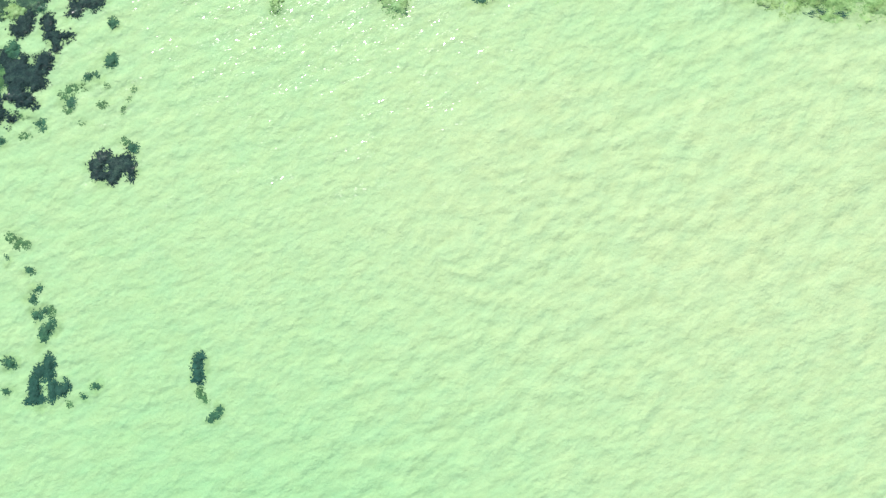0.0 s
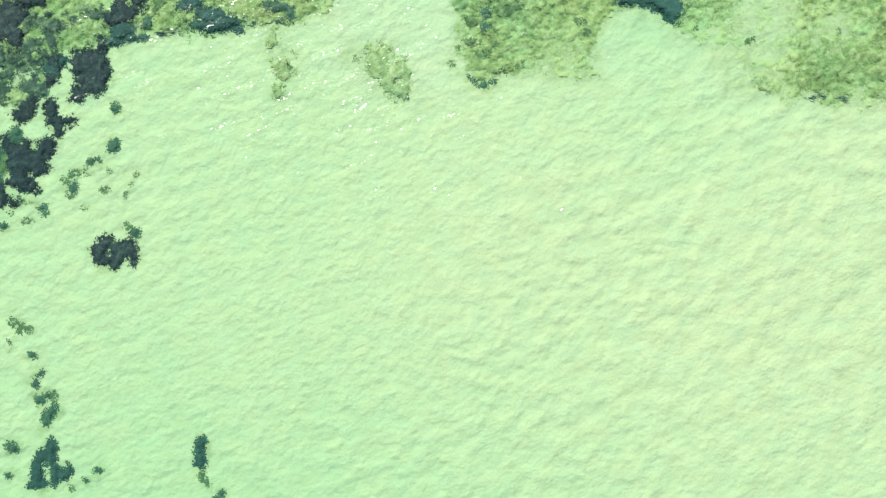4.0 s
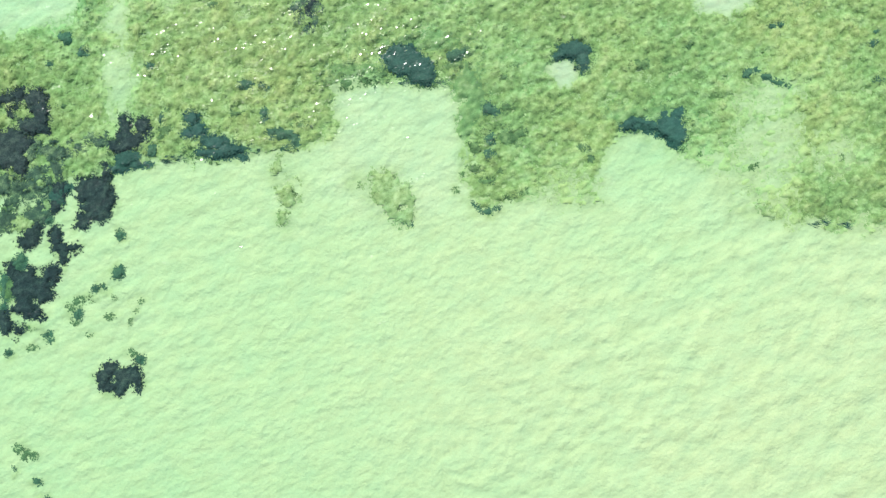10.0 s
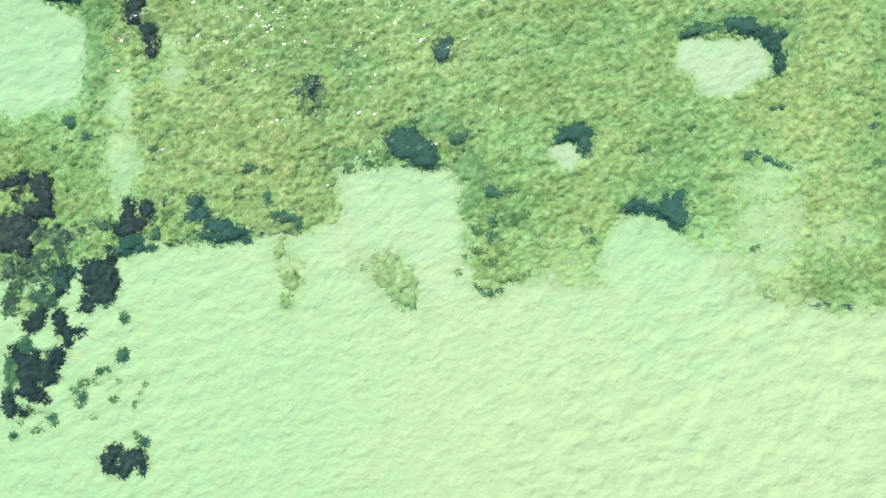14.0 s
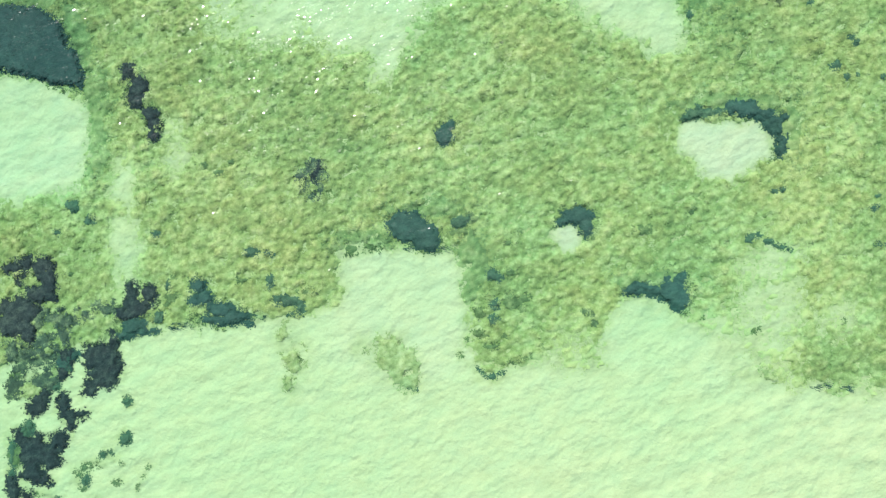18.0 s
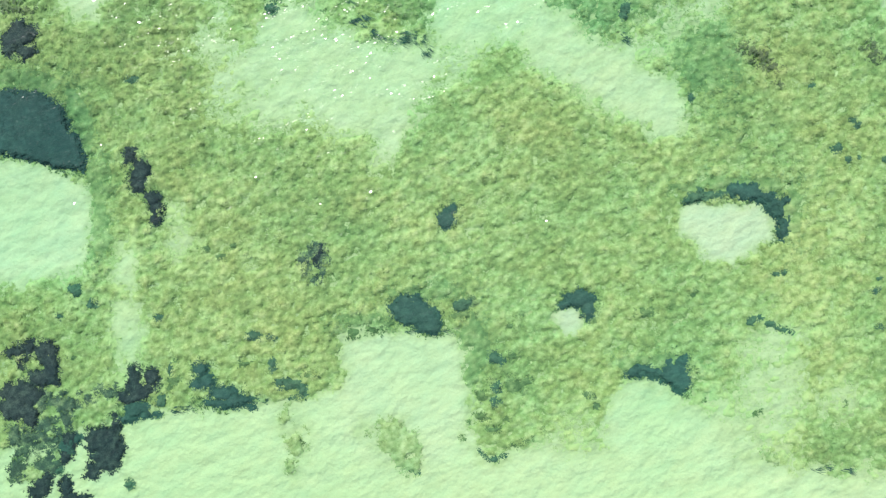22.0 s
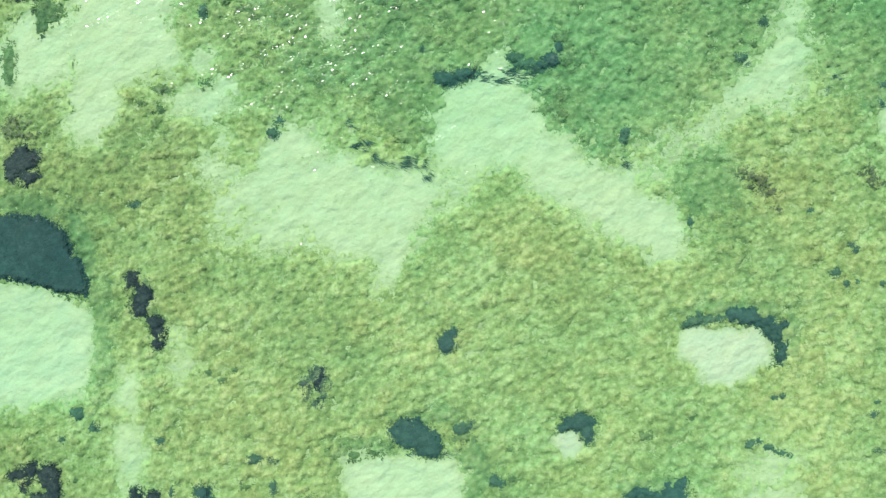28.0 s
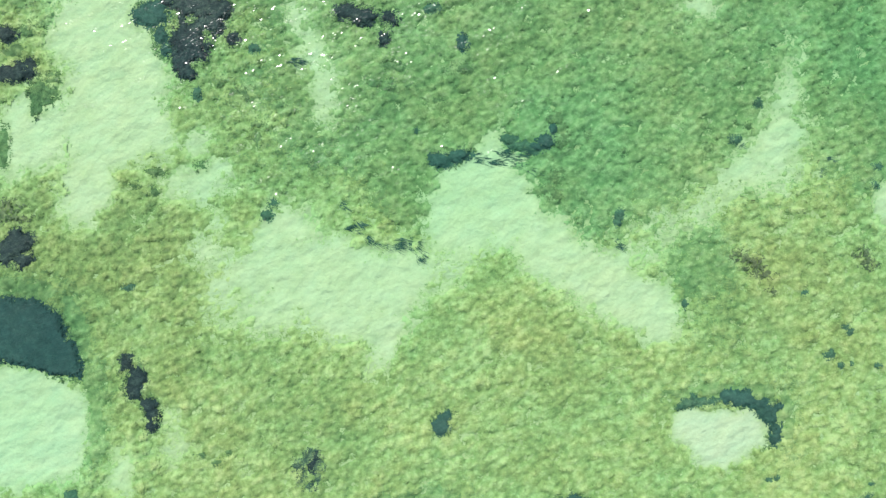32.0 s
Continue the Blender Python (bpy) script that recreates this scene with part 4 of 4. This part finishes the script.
def meadow_bed(label, own, leaf, soil, here, lift, box):
    name, group = ("seagrass_meadow", "seagrass meadows") if "meadow" in label else ("seagrass_fringe", "seagrass fringes")
    bed = tagged(new(name), label, "seagrass", group, "stuff")
    x0, x1, y0, y1 = box
    for me in pieces("root_mat", np.arange(x0, x1, 0.17), np.arange(y0, y1, 0.17), lambda x, y: mat_height(x, y) + lift, here):
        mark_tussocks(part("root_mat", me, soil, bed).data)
    mx, my = tx[own], ty[own]
    tufts = part("leaves", blades("leaves", mx, my, np.maximum(mat_height(mx, my), sand_height(mx, my)) - 0.03,
                                  (0.27 + 0.12 * fractal(mx, my, 0.9, 90, 2)) * (0.35 + 0.65 * cover(mx, my)), 0.085, rng, 4, (62, 86), 0.4, None, lambda x, y: np.maximum(mat_height(x, y), sand_height(x, y))), leaf, bed)
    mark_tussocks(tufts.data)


meadow_bed("olive green seagrass meadow growing thickly on sand", owner == 0, MEADOW, MAT_SOIL, lambda x, y: (cover(x, y) > 0.3) & (any_bed(x, y) < 0.35), 0.0, AREA)
for k, (label, shape) in enumerate(BEDS, 1):
    box = (max(-62, min(s[0] - s[2] for s in shape) - 2), min(62, max(s[0] + s[2] for s in shape) + 2),
           max(18, min(s[1] - s[3] for s in shape) - 2), min(108, max(s[1] + s[3] for s in shape) + 2))
    meadow_bed(label, owner == k, NORTH, NORTH_SOIL, lambda x, y: (cover(x, y) > 0.3) & (bed_depth(shape, x, y) > 0), 0.01 + 0.004 * k, box)

# ---- thin patches on the sand ----
for shape in PATCHES:
    x0, x1 = min(s[0] - s[2] for s in shape) - 1, max(s[0] + s[2] for s in shape) + 1
    y0, y1 = min(s[1] - s[3] for s in shape) - 1, max(s[1] + s[3] for s in shape) + 1
    n = int((x1 - x0) * (y1 - y0) * 9)
    px, py = rng.uniform(x0, x1, n), rng.uniform(y0, y1, n)
    keep = lobes(shape, *frayed(px, py, 0.5, 55)) + 0.8 * fractal(px, py, 1.1, 44, 3) > 0.14
    px, py = px[keep], py[keep]
    bed = tagged(new("seagrass_patch"), "thin yellowish green seagrass patch on pale sand", "seagrass", "thin seagrass patches", "stuff")
    growth = lambda x, y: lobes(shape, *frayed(x, y, 0.5, 55)) + 0.8 * fractal(x, y, 1.1, 44, 3)
    knoll = lambda x, y: sand_height(x, y) - 0.05 + 0.2 * smooth(0.15, 0.8, growth(x, y)) + 0.2 * (swelling(x, y) - 0.5)
    for me in pieces("root_mat", np.arange(x0, x1, 0.15), np.arange(y0, y1, 0.15), knoll, lambda x, y: growth(x, y) > 0.34):
        mark_tussocks(part("root_mat", me, PATCH, bed).data, 0)
    mark_tussocks(part("leaves", blades("leaves", px, py, np.maximum(sand_height(px, py), knoll(px, py)) - 0.03, np.full(len(px), 0.24), 0.085, rng, 4, (62, 86), 0.3, None, lambda x, y: np.maximum(sand_height(x, y), knoll(x, y))), PATCH, bed).data, 0)

# ---- dark clumps ----
LOOKS = {
    "dark": (DARK, "seagrass_clump", "dark blue-green seagrass clump", "seagrass", "dark seagrass clumps", 0.2, 0.24),
    "black": (BLACK, "seaweed_clump", "blackish ragged seaweed clump", "seaweed", "blackish seaweed clumps", 0.2, 0.24),
    "mottled": (MOTTLED, "seaweed_clump", "mottled grey-green seaweed clump", "seaweed", "mottled seaweed clumps", 0.1, 0.26),
    "green": (GREEN, "seagrass_clump", "deep green seagrass clump", "seagrass", "deep green seagrass clumps", 0.1, 0.28),
    "brown": (BROWN, "seaweed_clump", "ragged brown seaweed clump", "seaweed", "brown seaweed clumps", 0.2, 0.28),
    "thin": (TUFT, "seagrass_tuft", "thin dull green seagrass tuft", "seagrass", "thin seagrass tufts", 0.08, 0.22),
    "streak": (DARK, "seagrass_strands", "long dark trailing seagrass strands", "seagrass", "trailing seagrass strands", 0.12, 0.95),
}


def described(label, shape):
    """The label with the clump's size and what it grows on."""
    wide = max(s[0] + s[2] for s in shape) - min(s[0] - s[2] for s in shape)
    deep = max(s[1] + s[3] for s in shape) - min(s[1] - s[3] for s in shape)
    size = "very large" if max(wide, deep) > 6 else "broad" if max(wide, deep) > 2.6 else "small" if max(wide, deep) < 1.1 else "low"
    grown = float(cover(np.array([shape[0][0]]), np.array([shape[0][1]]))[0])
    ground = "within the olive meadow" if grown > 0.7 else "on bare pale sand" if grown < 0.15 else "at the meadow's rim"
    return size + " " + label + " " + ground


for kind, shape, holes in CLUMPS:
    material, name, label, category, group, tall, long = LOOKS[kind]
    seed = int(abs(shape[0][0] * 31 + shape[0][1] * 17)) % 900
    bulk = min(1.6, max(min(s[2], s[3]) for s in shape))
    fray = 0.17 + 0.12 * bulk
    long = long * min(1.0, 0.5 + bulk) if kind != "streak" else long
    if kind == "dark" and bulk < 0.55:
        material = SMALL_DARK
    if kind == "dark" and bulk > 1.5:
        material = DEEP

    def inside(x, y):
        fx, fy = frayed(x, y, fray, seed)
        d = lobes(shape, fx, fy) + (0.04 if kind == "mottled" else 0.12 if bulk > 0.55 else 0.03) + (0.22 if kind == "black" else 1.3 if kind == "mottled" else 0.13) * bulk * fractal(x, y, 1.7 if kind in ("black", "mottled") else 1.15, seed + 3, 3)
        if bulk > 0.5:
            d = d + (0.22 if kind == "black" else 0.12) * fractal(x, y, 2.6, seed + 21, 3)
        return np.minimum(d, -lobes(holes, fx, fy)) if holes else d

    x0, x1 = min(s[0] - max(s[2:4]) for s in shape) - 0.4, max(s[0] + max(s[2:4]) for s in shape) + 0.4
    y0, y1 = min(s[1] - max(s[2:4]) for s in shape) - 0.4, max(s[1] + max(s[2:4]) for s in shape) + 0.4
    floor_z = lambda x, y: np.maximum(sand_height(x, y), mat_height(x, y))
    calm = lambda x, y: sand_height(x, y) + 0.2 * smooth(0.35, 1.0, cover(x, y))
    step = 0.12 if (x1 - x0) * (y1 - y0) < 40 else 0.2
    thing = tagged(new(name), described(label, shape), category, group)
    mound = lambda x, y: calm(x, y) - 0.1 + (tall + 0.1) * smooth(-0.04, 0.5, inside(x, y) + 0.1 * fractal(x, y, 1.8, seed, 2))
    lie = lambda x, y: np.maximum(floor_z(x, y), mound(x, y))
    if kind not in ("streak", "brown"):
        for me in pieces("root_mat", np.arange(x0, x1, step), np.arange(y0, y1, step), mound, lambda x, y: inside(x, y) > (0.04 if bulk > 0.5 or kind == "green" else -0.08)):
            part("root_mat", me, material, thing)
    gap = 0.55 if (x1 - x0) * (y1 - y0) < 30 else (0.9 if (x1 - x0) * (y1 - y0) < 90 else 1.3)
    hx, hy = np.meshgrid(np.arange(x0, x1, gap), np.arange(y0, y1, gap))
    hx, hy = hx.ravel() + rng.uniform(-0.35, 0.35, hx.size) * gap, hy.ravel() + rng.uniform(-0.35, 0.35, hy.size) * gap
    ok = inside(hx, hy) > 0.0
    hx, hy = np.append(hx[ok], shape[0][0]), np.append(hy[ok], shape[0][1])
    n = max(40, int((x1 - x0) * (y1 - y0) * (16 if kind in ("brown", "green") else 90 if kind == "thin" else 15 if kind == "streak" else 60)))
    px, py = rng.uniform(x0, x1, n), rng.uniform(y0, y1, n)
    keep = inside(px, py) > rng.normal(0.02, 0.015 + 0.025 * bulk, n)
    px, py = px[keep], py[keep]
    if len(px) < 6:
        px = np.array([s[0] for s in shape] * 6) + rng.normal(0, 0.1, 6 * len(shape))
        py = np.array([s[1] for s in shape] * 6) + rng.normal(0, 0.1, 6 * len(shape))
    if kind in ("dark", "black") and bulk > 0.55:
        m = int((x1 - x0) * (y1 - y0) * 22)
        ox, oy = rng.uniform(x0, x1, m), rng.uniform(y0, y1, m)
        depth = inside(ox, oy)
        reach = 0.25 if kind == "black" else 0.35 + 0.25 * bulk
        ring = (depth > -reach) & (depth < 0.12) & (rng.uniform(0, 1, m) < 0.1 + 0.9 * smooth(-reach, 0.0, depth)) & (fractal(ox, oy, 0.5, seed + 8, 2) > -0.35) & (cover(ox, oy) > 0.3)
        if ring.sum() > 3:
            skirt = part("outer_leaves", blades("outer_leaves", ox[ring], oy[ring], floor_z(ox[ring], oy[ring]) - 0.03, np.full(ring.sum(), 0.26), 0.085, rng, 4, (60, 86), 0.8, None, floor_z), GREEN, thing, "thinner green leaves round the rim")
            tagged(skirt, kind="stuff")
    foot = mound(px, py) if kind != "streak" else floor_z(px, py)
    nearest = np.argmin((px[:, None] - hx) ** 2 + (py[:, None] - hy) ** 2, axis=1)
    for k in range(len(hx)):
        own = nearest == k
        if not own.any():
            continue
        heart_far = np.hypot(px[own] - hx[k], py[own] - hy[k])
        dome = 0.05 * gap * np.maximum(0, 1 - (heart_far / (0.62 * gap)) ** 2) if kind != "streak" else 0.0
        flow = 0.8
        if kind == "streak":
            lobe = min(shape, key=lambda q: (q[0] - hx[k]) ** 2 + (q[1] - hy[k]) ** 2)
            flow = (3.2 * math.cos(radians(lobe[4] - 4)), 3.2 * math.sin(radians(lobe[4] - 4)))
        tuft = part("leaf_tuft", blades("leaf_tuft", px[own], py[own], foot[own] - 0.04 + dome, np.full(own.sum(), long), 0.036 if kind == "streak" else 0.13 if kind in ("dark", "thin") else 0.10, rng, 4, (75, 87) if kind == "streak" else (55, 86),
                                 flow, None if kind in ("streak", "dark") else (hx[k], hy[k]), None if kind == "streak" else lie, 0.2 if kind in ("dark", "black") else 0.6), material, thing)
        tagged(tuft, kind="stuff")
